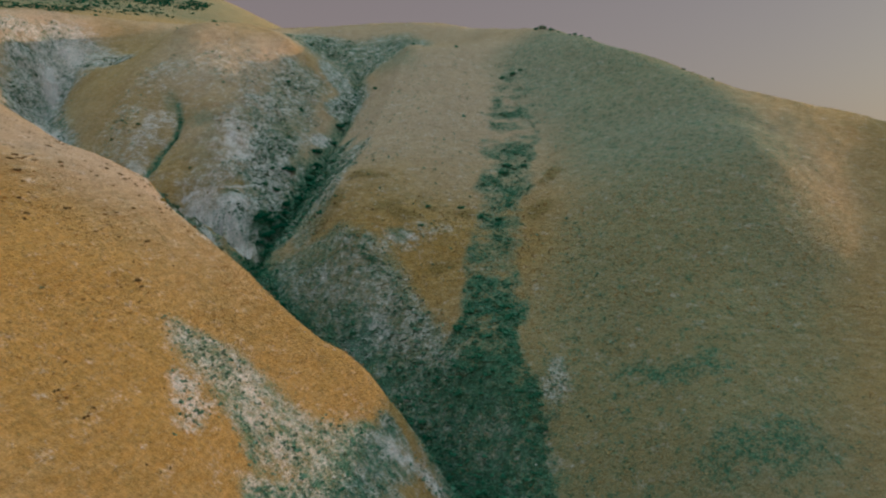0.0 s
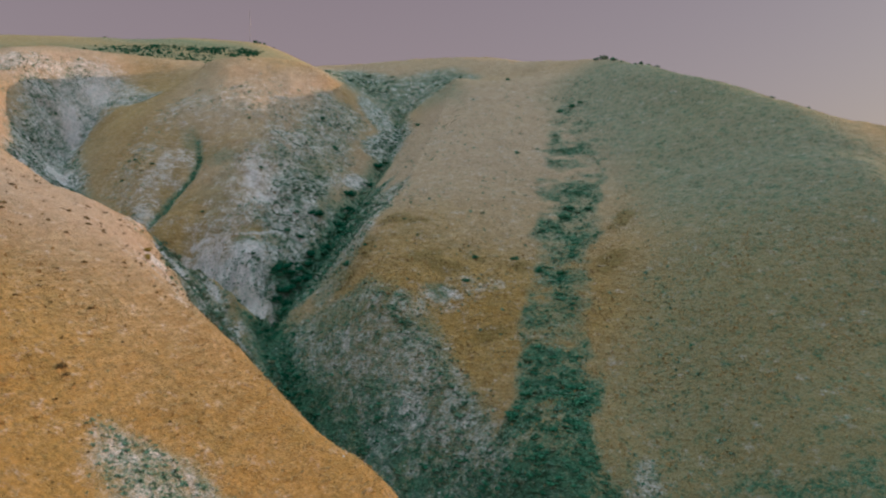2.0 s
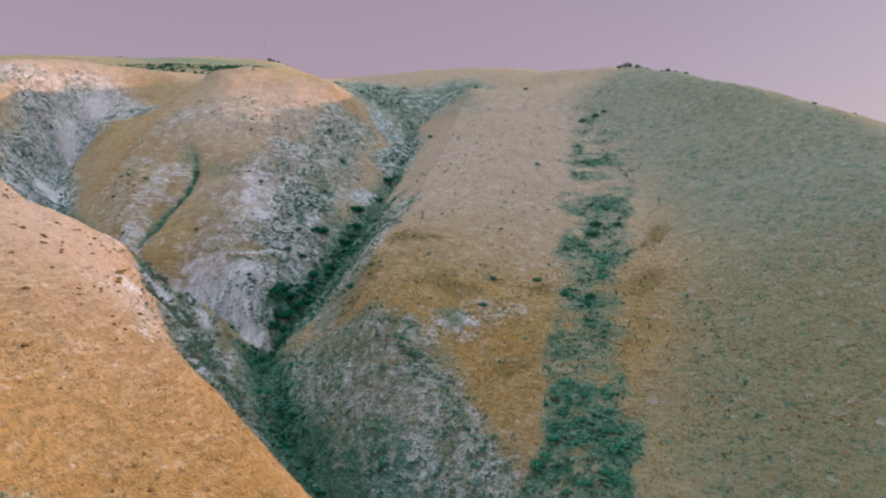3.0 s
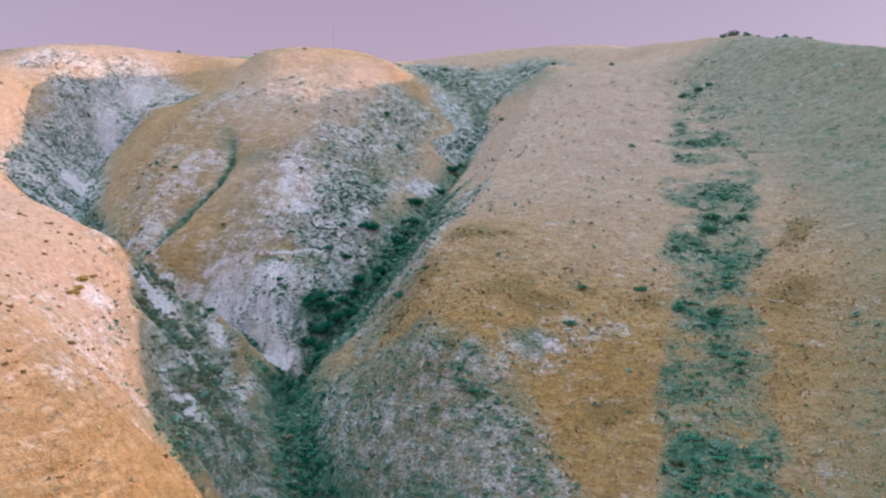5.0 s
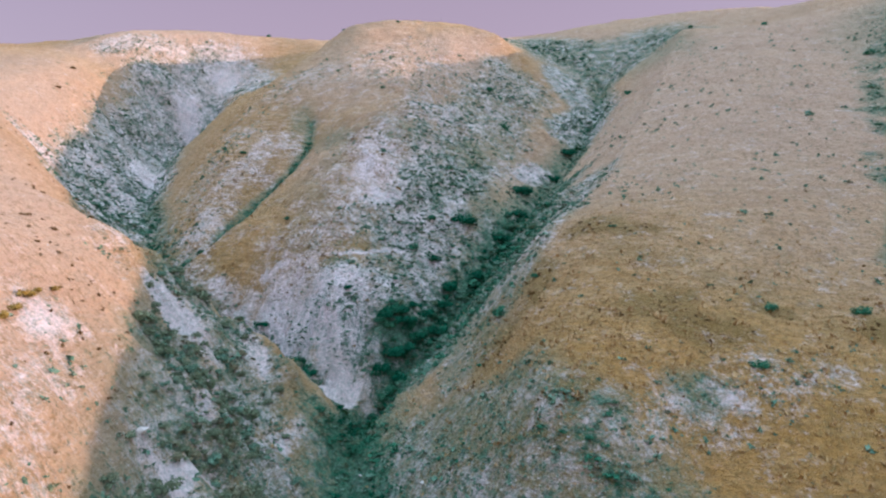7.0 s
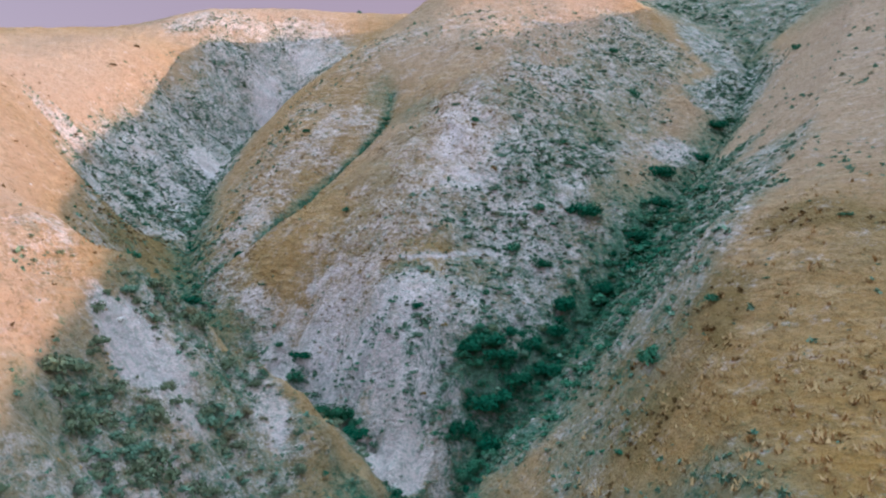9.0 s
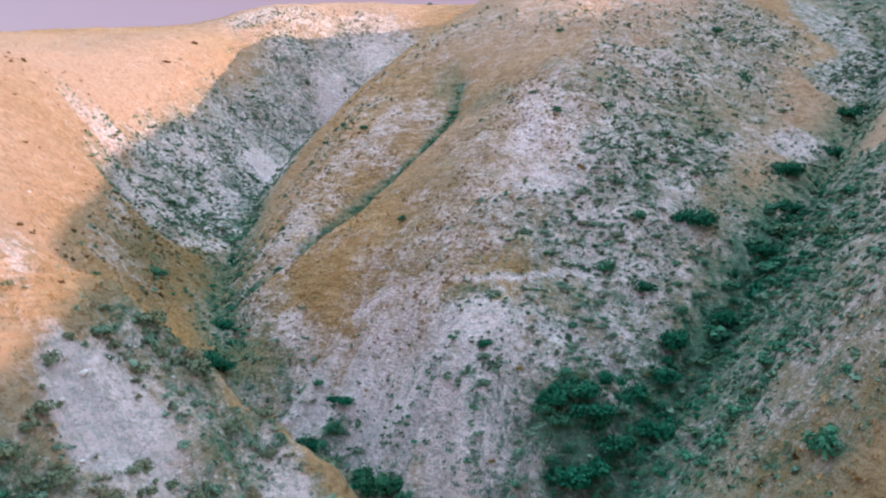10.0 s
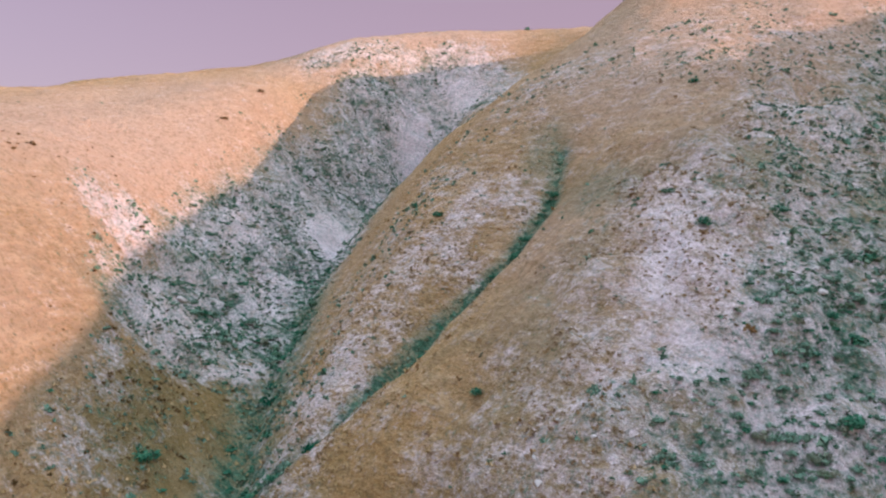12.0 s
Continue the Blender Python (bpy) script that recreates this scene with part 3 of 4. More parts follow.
def patches(x, y, *groups):
    out = np.zeros(x.shape)
    wx, wy = x + 2.2 * fbm(x, y, 6, 3, 21), y + 2.2 * fbm(x, y, 6, 3, 22)
    for px, py, a, b, turn, strength in (q for g in groups for q in g):
        c, s = math.cos(radians(turn)), math.sin(radians(turn))
        u, v = (wx - px) * c + (wy - py) * s, (wy - py) * c - (wx - px) * s
        out = np.maximum(out, strength * ease(-np.hypot(u / (1.2 * a + 0.8), v / (1.2 * b + 0.8)), -1.5, -0.2))
    return out


GULLIES = [pts for pts, cut, wide in LINES if cut > 0]
# the scrub band on the broad slope: y, left edge, right edge
SCRUB_BAND = ((105, -3, 17), (122, 0, 14), (132, 1.5, 14.5), (140, 2.6, 15), (149, 3.4, 15.5), (161, 6.2, 17), (184, 8.7, 22.5), (212, 11, 27.5), (245, 15.5, 30), (256, 18, 30))


# broader belts: line on the plan, half width, bare soil, scrub
BELTS = [
    (((-52, 172), (-55, 190), (-53, 203), (-52, 216)), 14, 0.56, 0.20),
    (((-64, 174.5), (-56, 172), (-49, 171)), 5.5, 0.93, 0.04),
    # right slope: these two tint the ground green, low growth and painted haze together
    (((56, 178), (54, 205), (44, 250)), 34, 0.03, 0.38),
    (((32, 105), (50, 150)), 34, 0.03, 0.33),
    (((-30, 150), (-5, 160), (-10, 200), (0, 240)), 24, 0.06, 0.04),
    (((-97, 182), (-111, 199), (-122, 215), (-133, 238), (-135, 256)), 9.5, 0.72, 0.43),
    (((-149, 236), (-147, 246), (-142, 258), (-135, 267)), 5, 0.50, 0.08),
    (((-118, 262), (-132, 262)), 9, 0.6, 0.2),
    (((-60, 186), (-66, 205), (-68, 222), (-66, 236)), 17, 0.24, 0.03),
    (((-86, 186), (-88, 206), (-86, 228)), 8, 0.30, 0.03),
    (((-37, 131), (-47, 147), (-55, 154)), 7.5, 0.42, 0.44),
    (((-44, 172), (-46, 188), (-47, 206)), 6.5, 0.62, 0.40),
    (((-82, 168), (-92, 182), (-101, 188)), 6, 0.26, 0.14),
    (((-36, 153), (-15, 139), (-4, 122)), 8, 0.42, 0.42),
    (((-24, 132), (-6, 119), (6, 106)), 11, 0.40, 0.68),
    (((-31, 163), (-28, 180), (-26, 200)), 5, 0.38, 0.34),
    (((-37, 172), (-35, 190), (-33, 210)), 7, 0.40, 0.60),
    # gully head: scrub in both belts, with some of the valley's shade coloured in
    (((-54, 293), (-38, 288), (-20, 289)), 15, 0.40, 0.50),
    (((-42, 273), (-34, 262), (-35, 245)), 6.5, 0.60, 0.44),
    (((-78, 181), (-82, 205)), 5, 0.52, 0.08),
    (((-26, 85), (-19.5, 81), (-11, 86)), 6.5, 0.48, 0.42),
    (((-7, 96), (-12, 84), (-16, 70)), 4, 0.5, 0.6),
    (((-48, 124), (-40, 112)), 5, 0.16, 0.0),
    (((-49, 222), (-50, 256)), 9, 0.42, 0.30),
    (((-75, 175), (-79, 178)), 4, 0.5, 0.15),
]


def ground_cover(x, y):
    """Bare chalky soil, scrub and golden grass, each 0 to 1."""
    chalk = 0.9 * patches(x, y, MIDDLE_SOIL, LEFT_SOIL, RIGHT_SOIL, LOWER_SOIL)
    scrub = patches(x, y, UPPER_SCRUB, LOWER_SCRUB)
    wx, wy = x + 4 * fbm(x, y, 9, 3, 25), y + 4 * fbm(x, y, 9, 3, 26)
    for line, half, soil, green in BELTS:
        k = ease(-line_distance(wx, wy, line), -1.25 * half, -0.45 * half)
        chalk, scrub = np.maximum(chalk, soil * k), np.maximum(scrub, green * k)
    chalk = chalk * (1 - 0.82 * patches(x, y, UPPER_MEADOW, LOWER_MEADOW))
    for k, pts in enumerate(GULLIES):
        wide = (5.0, 3.3, 3.2, 1.0)[k]
        scrub = np.maximum(scrub, (0.95, 0.92, 0.62, 0.85)[k] * (1 - 0.35 * ease(y, 190, 225)) * np.exp(-(line_distance(x, y, pts) / wide) ** 2))
    edge = np.array(SCRUB_BAND)
    wave = 3.4 * fbm(x, y, 6, 4, 31)
    inside = np.minimum(x - np.interp(y, edge[:, 0], edge[:, 1]), np.interp(y, edge[:, 0], edge[:, 2]) - x) + wave
    rows = fbm(0.7 * x, y, 2.6, 3, 33) + 0.35 * fbm(x, y, 9, 2, 34)
    band = ease(inside, -1.5, 2.0) * ease(-y, -258, -245) * ease(y, 98, 106)
    scrub = np.maximum(scrub, band * (0.56 - 0.33 * ease(y, 148, 225) + 0.7 * rows + 0.25 * ease(-y, -140, -122)))
    scrub = np.maximum(scrub, 0.9 * patches(x, y, GROWTH))
    slab = 0.88 * patches(x, y, BARE_SLABS) * (1 + 1.2 * fbm(x, y, 4, 4, 35))
    chalk, scrub = np.maximum(chalk, slab), scrub * (1 - 0.9 * np.clip(slab, 0, 1))
    chalk = chalk * (1 - 0.6 * np.clip(scrub - 0.45, 0, 1))
    brow = ease(-line_distance(x, y + 0.8 * fbm(x, y, 3, 3, 47), ((-68, 159.5), (-56.4, 160), (-49.8, 160.8), (-46, 161))), -1.9, -0.5)
    chalk, scrub = chalk * (1 - 0.85 * brow), scrub * (1 - 0.75 * brow)
    walked = ease(-line_distance(x, y, PATHWAY), -0.38, -0.05)
    chalk, scrub = np.maximum(chalk, 1.2 * walked), scrub * (1 - walked)
    far = y + 14 * fbm(x, y, 60, 3, 81)
    scrub = np.maximum(scrub, ease(far, 520, 600) * (0.03 + 0.9 * fbm(0.12 * x, y, 40, 2, 83)))
    straw = 0.65 - 0.65 * patches(x, y, PALE_AND_LIT_GRASS) + 0.35 * patches(x, y, OCHRE_AND_LIT_GRASS)
    return chalk, np.clip(scrub, 0, 1.2), straw


# the eastern limit of the grassy side of the middle spur: y, x
TAWNY_EDGE = ((170, -57), (177, -54), (182, -52.7), (188, -52.4), (192, -51), (197.6, -50.5), (201, -53.6), (205, -55.7), (215, -60), (232, -60))


def tawny(x, y):
    """Where the bare soil carries dry grass in place of shrubs, 0 to 1."""
    edge = np.array(TAWNY_EDGE)
    west = np.interp(y, edge[:, 0], edge[:, 1]) - x + 3.0 * fbm(x, y, 6, 3, 61)
    left = line_distance(x, y, ((-92, 205), (-66, 205), (-60, 182)))
    return ease(west, -0.8, 1.6) * ease(-left, -22, -15) * ease(y, 171, 177) * ease(x, -90, -84)


def withered(x, y):
    """Patches of brown, dried-up weeds, 0 to 1."""
    return patches(x, y, [(px, py, 1.5 * a + 0.3, 1.5 * b + 0.2, turn, strength) for px, py, a, b, turn, strength in WITHERED])


def axis(lo, fine_lo, fine_hi, hi, step):
    """Grid lines: even in the middle, ever wider towards the ends."""
    mid = list(np.arange(fine_lo, fine_hi + step / 2, step))
    out, d, v = [], step, mid[-1]
    while v < hi:
        d *= 1.06
        v += d
        out.append(v)
    low, d, v = [], step, mid[0]
    while v > lo:
        d *= 1.06
        v -= d
        low.append(v)
    return np.array(low[::-1] + mid + out)


def build_ground():
    xs, ys = axis(-4200, -165, 95, 4200, 0.55), axis(-4200, 62, 295, 4200, 0.55)
    gx, gy = np.meshgrid(xs, ys)
    gz = land_height(gx, gy)
    w, h = len(xs), len(ys)
    co = np.stack([gx, gy, gz], 2).reshape(-1, 3)
    i = np.arange(w * h).reshape(h, w)
    quads = np.stack([i[:-1, :-1], i[:-1, 1:], i[1:, 1:], i[1:, :-1]], 2).reshape(-1, 4)
    me = bpy.data.meshes.new("ground")
    me.vertices.add(len(co))
    me.vertices.foreach_set("co", co.ravel())
    me.loops.add(quads.size)
    me.loops.foreach_set("vertex_index", quads.ravel().astype(np.int32))
    me.polygons.add(len(quads))
    me.polygons.foreach_set("loop_start", np.arange(0, quads.size, 4, dtype=np.int32))
    me.polygons.foreach_set("use_smooth", np.ones(len(quads), bool))
    me.update(calc_edges=True)
    chalk, scrub, straw = ground_cover(gx, gy)
    for name, values in (("chalk", chalk), ("scrub", scrub), ("straw", straw), ("withered", withered(gx, gy)), ("tawny", tawny(gx, gy))):
        me.attributes.new(name, "FLOAT", "POINT").data.foreach_set("value", values.ravel().astype(np.float32))
    me.materials.append(GROUND)
    ob = new("ground", me)
    return tagged(ob, "steep hills of dry golden grass, pale chalky soil and gullies", "ground", kind="structure")


build_ground()


# ---- growth ----
dice = np.random.default_rng(7)


def mesh_of(name, verts, faces, material, tone=None):
    """A mesh of triangles from arrays."""
    me = bpy.data.meshes.new(name)
    me.vertices.add(len(verts))
    me.vertices.foreach_set("co", np.ascontiguousarray(verts, np.float32).ravel())
    me.loops.add(faces.size)
    me.loops.foreach_set("vertex_index", np.ascontiguousarray(faces, np.int32).ravel())
    me.polygons.add(len(faces))
    me.polygons.foreach_set("loop_start", np.arange(0, faces.size, 3, dtype=np.int32))
    me.update(calc_edges=True)
    if tone is not None:
        me.attributes.new("tone", "FLOAT", "POINT").data.foreach_set("value", tone.astype(np.float32))
    me.materials.append(material)
    return me


def leaf_cloud(count, size, flat=0.75, lumps=5, spread=0.55):
    """Leaf triangles of a shrub one metre in radius: several uneven lumps, open between."""
    mid = np.c_[dice.uniform(-spread, spread, (lumps, 2)), dice.uniform(0.15, 0.6, lumps)]
    wide = dice.uniform(0.22, 0.58, lumps)
    k = dice.integers(0, lumps, count)
    way = dice.normal(size=(count, 3))
    way /= np.linalg.norm(way, axis=1)[:, None]
    at = mid[k] + way * wide[k, None] * dice.uniform(0.55, 1.12, (count, 1))
    at[:, 2] = np.abs(at[:, 2]) * flat
    out = way + dice.normal(size=(count, 3)) * 0.55 + (0, 0, 0.35)
    out /= np.linalg.norm(out, axis=1)[:, None]
    side = np.cross(out, dice.normal(size=(count, 3)))
    side /= np.linalg.norm(side, axis=1)[:, None]
    up = np.cross(out, side)
    s = size * dice.uniform(0.6, 1.4, (count, 1))
    tri = np.stack([at - side * s * 0.5, at + side * s * 0.5, at + up * s * 1.1], 1)
    return tri.reshape(-1, 3)


def twig_bundle(count=7):
    """Thin, forked stems from the foot outwards."""
    verts = []
    for _ in range(count):
        a, lean, long = dice.uniform(0, 6.28), dice.uniform(0.2, 0.9), dice.uniform(0.4, 0.75)
        tip = np.array([math.cos(a) * lean * long, math.sin(a) * lean * long, long * 0.8])
        ring = np.array([[math.cos(b), math.sin(b), 0] for b in (0, 2.1, 4.2)]) * 0.035
        foot = np.array([tip[0] * 0.08, tip[1] * 0.08, -0.08])
        for j in range(3):
            verts += [foot + ring[j], foot + ring[(j + 1) % 3], tip]
    return np.array(verts)


def tri_faces(verts):
    return np.arange(len(verts)).reshape(-1, 3)


def part(name, me, parent, label=""):
    ob = new(name, me)
    ob.parent = parent
    return tagged(ob, label) if label else ob


SHRUB_LABELS = {
    "sage": ("rounded dark green sage shrub growing on the chalky hillside", LEAF),
    "grey": ("low grey-green shrub on pale dry soil", LEAF_GREY),
    "olive": ("low olive-grey shrub on the pale shaded flank", LEAF_OLIVE),
    "dry": ("clump of tall dry yellow-green stalks on the hillside", LEAF_DRY),
    "brown": ("low withered brown tussock in the golden grass", LEAF_BROWN),
    "thicket": ("large dense deep green bush in the gully bottom", LEAF_GREEN),
}


def make_shrub(kind, leaves, size, flat):
    label, leaf = SHRUB_LABELS[kind]
    shrub = new("shrub" if kind != "thicket" else "bush")
    cloud, stems = leaf_cloud(leaves, size, flat, *((5, 0.55) if kind != "thicket" else (14, 0.9))), twig_bundle()
    part("foliage", mesh_of("foliage", cloud, tri_faces(cloud), leaf), shrub)
    part("stem", mesh_of("stem", stems, tri_faces(stems), TWIGS), shrub, "thin brown woody stems")
    return tagged(shrub, label, "shrub" if kind != "thicket" else "bush", "shrubs on the hillside" if kind != "thicket" else "bushes along the gullies")


PROTOTYPES = {
    "sage": [make_shrub("sage", 420, 0.15, 0.8) for _ in range(4)],
    "grey": [make_shrub("grey", 380, 0.15, 0.7) for _ in range(3)],
    "olive": [make_shrub("olive", 380, 0.15, 0.7) for _ in range(3)],
    "dry": [make_shrub("dry", 500, 0.13, 0.8) for _ in range(2)],
    "brown": [make_shrub("brown", 260, 0.17, 0.45) for _ in range(3)],
    "thicket": [make_shrub("thicket", 1600, 0.13, 0.85) for _ in range(5)],
}
used = set()


def plant(kind, x, y, r):
    first = PROTOTYPES[kind][int(dice.integers(len(PROTOTYPES[kind])))]
    m = pose(x, y, float(land_height(x, y)) - 0.06 * r, 0, 0, dice.uniform(0, 360)) @ Matrix.Diagonal((r, r, r * dice.uniform(0.85, 1.2), 1))
    if first.name in used:
        copy_thing(first, m)
    else:
        used.add(first.name)
        SPOTS.append((first, m))


SPOTS = []
# bushes in the gullies and single ones that stand out: x, y, radius
GULLY_BUSHES = [
    (-42.4, 194.7, 1.6), (-38, 213.2, 1.6), (-35, 238.8, 1.5), (-39, 189.6, 1.2), (-37.4, 198, 1.2), (-36.8, 206, 1.2), (-35.2, 226, 1.2), (-77.6, 174.6, 1.0),
    (-76.5, 179.5, 0.9), (-61.9, 169.9, 1.3), (-60.3, 170.4, 0.8), (-62.6, 169.2, 1.0), (-55.1, 167.7, 1.2), (-53.4, 166.9, 1.3),
    (-55.9, 168.2, 1.0), (-51.0, 165.4, 1.0), (-52.4, 165.8, 1.0), (-57.2, 167.8, 1.1), (-63.4, 170.2, 1.0), (-44.3, 174.5, 1.4), (-43.0, 174.9, 1.3), (-43.6, 172.4, 1.5), (-41.8, 178.7, 1.3), (-40.2, 178.5, 1.2),
    (-43.1, 177.4, 0.9), (-42.5, 173.2, 1.4), (-43.6, 186.1, 0.9), (-41.2, 184.3, 1.3), (-49.9, 172.7, 0.6), (-72.2, 168.3, 1.2), (-72.2, 169.6, 0.8), (-41.8, 174.9, 1.3),
    (-45.1, 173.6, 0.9), (-42.6, 170.6, 1.3), (-44.2, 169.8, 1.1), (-40.8, 181.4, 1.2), (-58.6, 168.4, 0.9),
]
SLOPE_BUSHES = [
    (-28.6, 168.9, 0.7), (-29, 165.9, 1.2), (-25.4, 165.9, 0.6), (-58.4, 149, 0.8), (-82.6, 171, 1.1), 
    (-52.7, 244.1, 1.3), (-45.9, 231.3, 1.4), (-85.2, 201.9, 0.7), (-90.6, 204.1, 0.7), (-53.3, 143.3, 1.2),
    (-52, 143.1, 1.1), (-53.4, 153.4, 0.8), (-54.6, 151.1, 0.6), (-55.9, 196.7, 0.7), (-67.2, 221, 0.6), (-64.9, 183.5, 0.6),
    (-75.5, 208.4, 0.8), (-75.2, 205.4, 0.7), (-73.4, 199, 0.8), (-74.6, 202, 0.7), (-46.6, 185.3, 1.1), (-45.7, 190.4, 0.9), (-5.6, 154.4, 0.8),
]
RIGHT_BUSHES = [
    (-29.4, 166.5, 0.7), (-4, 162.2, 0.9), (3.2, 165.4, 0.9), (21.5, 242.7, 1.5), (18, 240, 1.2), (24.5, 244.5, 1.0), (7.5, 162.2, 1.2), (14, 181.6, 1.4),
    (-24.2, 251.8, 1.1), (3.3, 274.8, 1.3), (36, 277, 1.9), (33.5, 278.5, 1.3), (39, 273.5, 1.4), (47.7, 262.2, 1.0), (45.6, 263.6, 1.2), (49.5, 257, 0.8),
    (41, 270, 0.8), (-137, 289, 1.2), (-86.5, 277, 1.6), (-83.5, 281, 1.2), (-80, 258.5, 0.7), (-92.5, 254, 0.6), (44.5, 265, 0.8), (79.8, 221.6, 0.8), (72.2, 224.7, 0.7), (-12, 276, 1.0),
]
for x, y, r in GULLY_BUSHES:
    plant("thicket", x, y, r)
for x, y, r in SLOPE_BUSHES + RIGHT_BUSHES:
    plant("olive" if -60 < x < -36 and 128 < y < 158 else "sage", x, y, r)

for x, y, r in [(-51.0, 129.7, 1.0), (-50.2, 128.4, 0.8), (-49.2, 126.8, 0.6), (-52.4, 133.2, 0.6), (-55.1, 172.8, 0.45), (-47.5, 169.7, 0.5), (-47.9, 174.1, 0.5), (-51.8, 131.4, 0.5), (-48.7, 125.1, 0.5)]:
    plant("dry", x, y, r)

for x, y, r in [(-61.9, 104.9, 0.45), (-61.4, 102.3, 0.55), (-61.0, 105.2, 0.35), (-69.9, 127.8, 0.7), (-131.8, 205.6, 0.9), (-141.3, 218.1, 1.0), (-58.9, 99.4, 0.7), (-56.8, 96.9, 0.45), (-53.5, 98.7, 0.35), (-53.4, 93.7, 0.35), (-49.9, 94.8, 0.35), (-58.0, 108.8, 0.7), (-51.6, 88.8, 0.55), (-61.3, 108.1, 0.35), (-64.1, 136.9, 0.45), (-62.7, 139.7, 0.55), (-51.3, 115.2, 0.55), (-49.5, 115.6, 0.45), (-53.1, 127.4, 0.35), (-38.3, 88.6, 0.8), (-37.7, 88.2, 0.5), (-49.9, 95.1, 0.6), (-60.8, 103.7, 0.6), (-45, 103.6, 0.6), (-62.3, 104.2, 0.4), (-59.9, 105.6, 0.5), (-56.8, 107.3, 0.55), (-54.2, 92, 0.4), (-55, 117, 0.5), (-53, 118, 0.4), (-50.4, 117, 0.4), (-64, 137.6, 0.4), (-61, 141, 0.5), (-54.7, 129.6, 0.4)]:
    plant("brown", x, y, r)

# scattered shrubs: thick in the scrub, thin on bare soil, few in the grass
count = 540000
sx, sy = dice.uniform(-168, 100, count), dice.uniform(58, 300, count)
c_chalk, c_scrub, _ = ground_cover(sx, sy)
clump = fbm(sx, sy, 7, 3, 41) * np.where((sx > 0) & (sy > 120), 0.3, 1.0)
in_band = (sx > -2) & (sx < 32) & (sy > 120)
chance = 0.40 * np.clip(c_scrub - 0.28 + 0.7 * clump, 0, 1) + 0.42 * c_chalk * ease(c_chalk, 0.1, 0.35) * np.clip(0.8 + 1.7 * clump, 0, 2) * ease(-c_chalk, -1.15, -0.75) + 0.0003
lit_side = np.maximum(ease(-np.hypot(sx + 110, sy - 180), -9, -4), ease(-line_distance(sx, sy, ((-84, 148), (-62, 126), (-44, 108), (-26, 84))), -16, -9))
open_slope = np.maximum.reduce([1.1 * ease(sx, 25, 31), 0.95 * ease(sx, 15, 18) * (c_scrub < 0.47), 0.9 * ease(sx, -26, -20) * ease(sy, 138, 146) * (c_scrub < 0.3)])
flank = ease(-line_distance(sx, sy, ((-36, 129), (-47, 147), (-56, 155))), -11, -7)
chance = chance * (1 + 0.35 * flank) * (1 - 0.9 * tawny(sx, sy) * (c_scrub < 0.62))
keep = dice.random(count) < chance * (1 - 0.97 * lit_side * ease(sy, 90, 96)) * (1 - 0.94 * open_slope)
sx, sy, c_chalk, c_scrub = sx[keep], sy[keep], c_chalk[keep], c_scrub[keep]
sr = np.exp(dice.normal(-1.56, 0.46, len(sx))) * (0.75 + 1.2 * c_scrub)
in_band = in_band[keep]
flank = flank[keep]
sr = np.where(in_band, (1.15 - 0.3 * ease(sy, 165, 200)) * sr, (1.0 + 0.45 * flank - 0.22 * ease(sy, 198, 222)) * sr)
near_hill = sy < 100
sr = np.where(near_hill & (sx < -5), 0.62 * sr, sr)
sz = land_height(sx, sy)
grey = dice.random(len(sx)) < 0.3 + 0.45 * ease(c_chalk, 0.15, 0.4) * (c_scrub < 0.5) - 0.2 * (c_scrub > 0.5) + 0.5 * near_hill + 0.5 * flank
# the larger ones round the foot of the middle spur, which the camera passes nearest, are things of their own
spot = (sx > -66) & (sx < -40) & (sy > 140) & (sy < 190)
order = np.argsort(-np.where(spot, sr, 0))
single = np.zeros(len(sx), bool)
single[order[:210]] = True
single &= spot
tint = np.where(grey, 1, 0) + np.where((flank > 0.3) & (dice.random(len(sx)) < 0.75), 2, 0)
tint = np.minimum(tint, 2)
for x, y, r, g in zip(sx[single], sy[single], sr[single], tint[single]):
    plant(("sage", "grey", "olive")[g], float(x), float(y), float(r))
for first, m in SPOTS:
    first.matrix_basis = m


def scatter(name, label, category, clouds, material, x, y, z, r, tall=1.0):
    """One object of many small copies, each turned and sized by itself."""
    which = dice.integers(0, len(clouds), len(x))
    all_verts, all_tone = [], []
    for k, cloud in enumerate(clouds):
        pick = which == k
        n = int(pick.sum())
        a = dice.uniform(0, 6.283, n)
        c, s = np.cos(a)[:, None], np.sin(a)[:, None]
        rr = r[pick][:, None]
        vx = x[pick][:, None] + (cloud[None, :, 0] * c - cloud[None, :, 1] * s) * rr
        vy = y[pick][:, None] + (cloud[None, :, 0] * s + cloud[None, :, 1] * c) * rr
        vz = z[pick][:, None] - 0.04 + cloud[None, :, 2] * rr * tall * dice.uniform(0.8, 1.25, (n, 1))
        all_verts.append(np.stack([vx, vy, vz], 2).reshape(-1, 3))
        all_tone.append(np.repeat(dice.random(n), len(cloud)))
    verts = np.concatenate(all_verts)
    me = mesh_of(name, verts, tri_faces(verts), material, np.concatenate(all_tone))
    return tagged(new(name, me), label, category, kind="stuff")


rest = ~single
for flag, kind, shade, leaf in ((0, "sage", "dark green sage", LEAF), (1, "grey", "grey-green low", LEAF_GREY), (2, "olive", "olive-grey low", LEAF_OLIVE)):
    for big in (False, True):
        pick = rest & (tint == flag) & ((sr > 0.36) == big)
        clouds = [leaf_cloud(*((150, 0.24, 0.8, 6) if big else (42, 0.42, 0.8, 4))) for _ in range(8)]
        scatter(kind + ("_shrubs" if big else "_scrub"), f"scattered {'larger' if big else 'small'} {shade} shrubs over the slopes", "shrubs", clouds, leaf, sx[pick], sy[pick], sz[pick], sr[pick], 0.72)

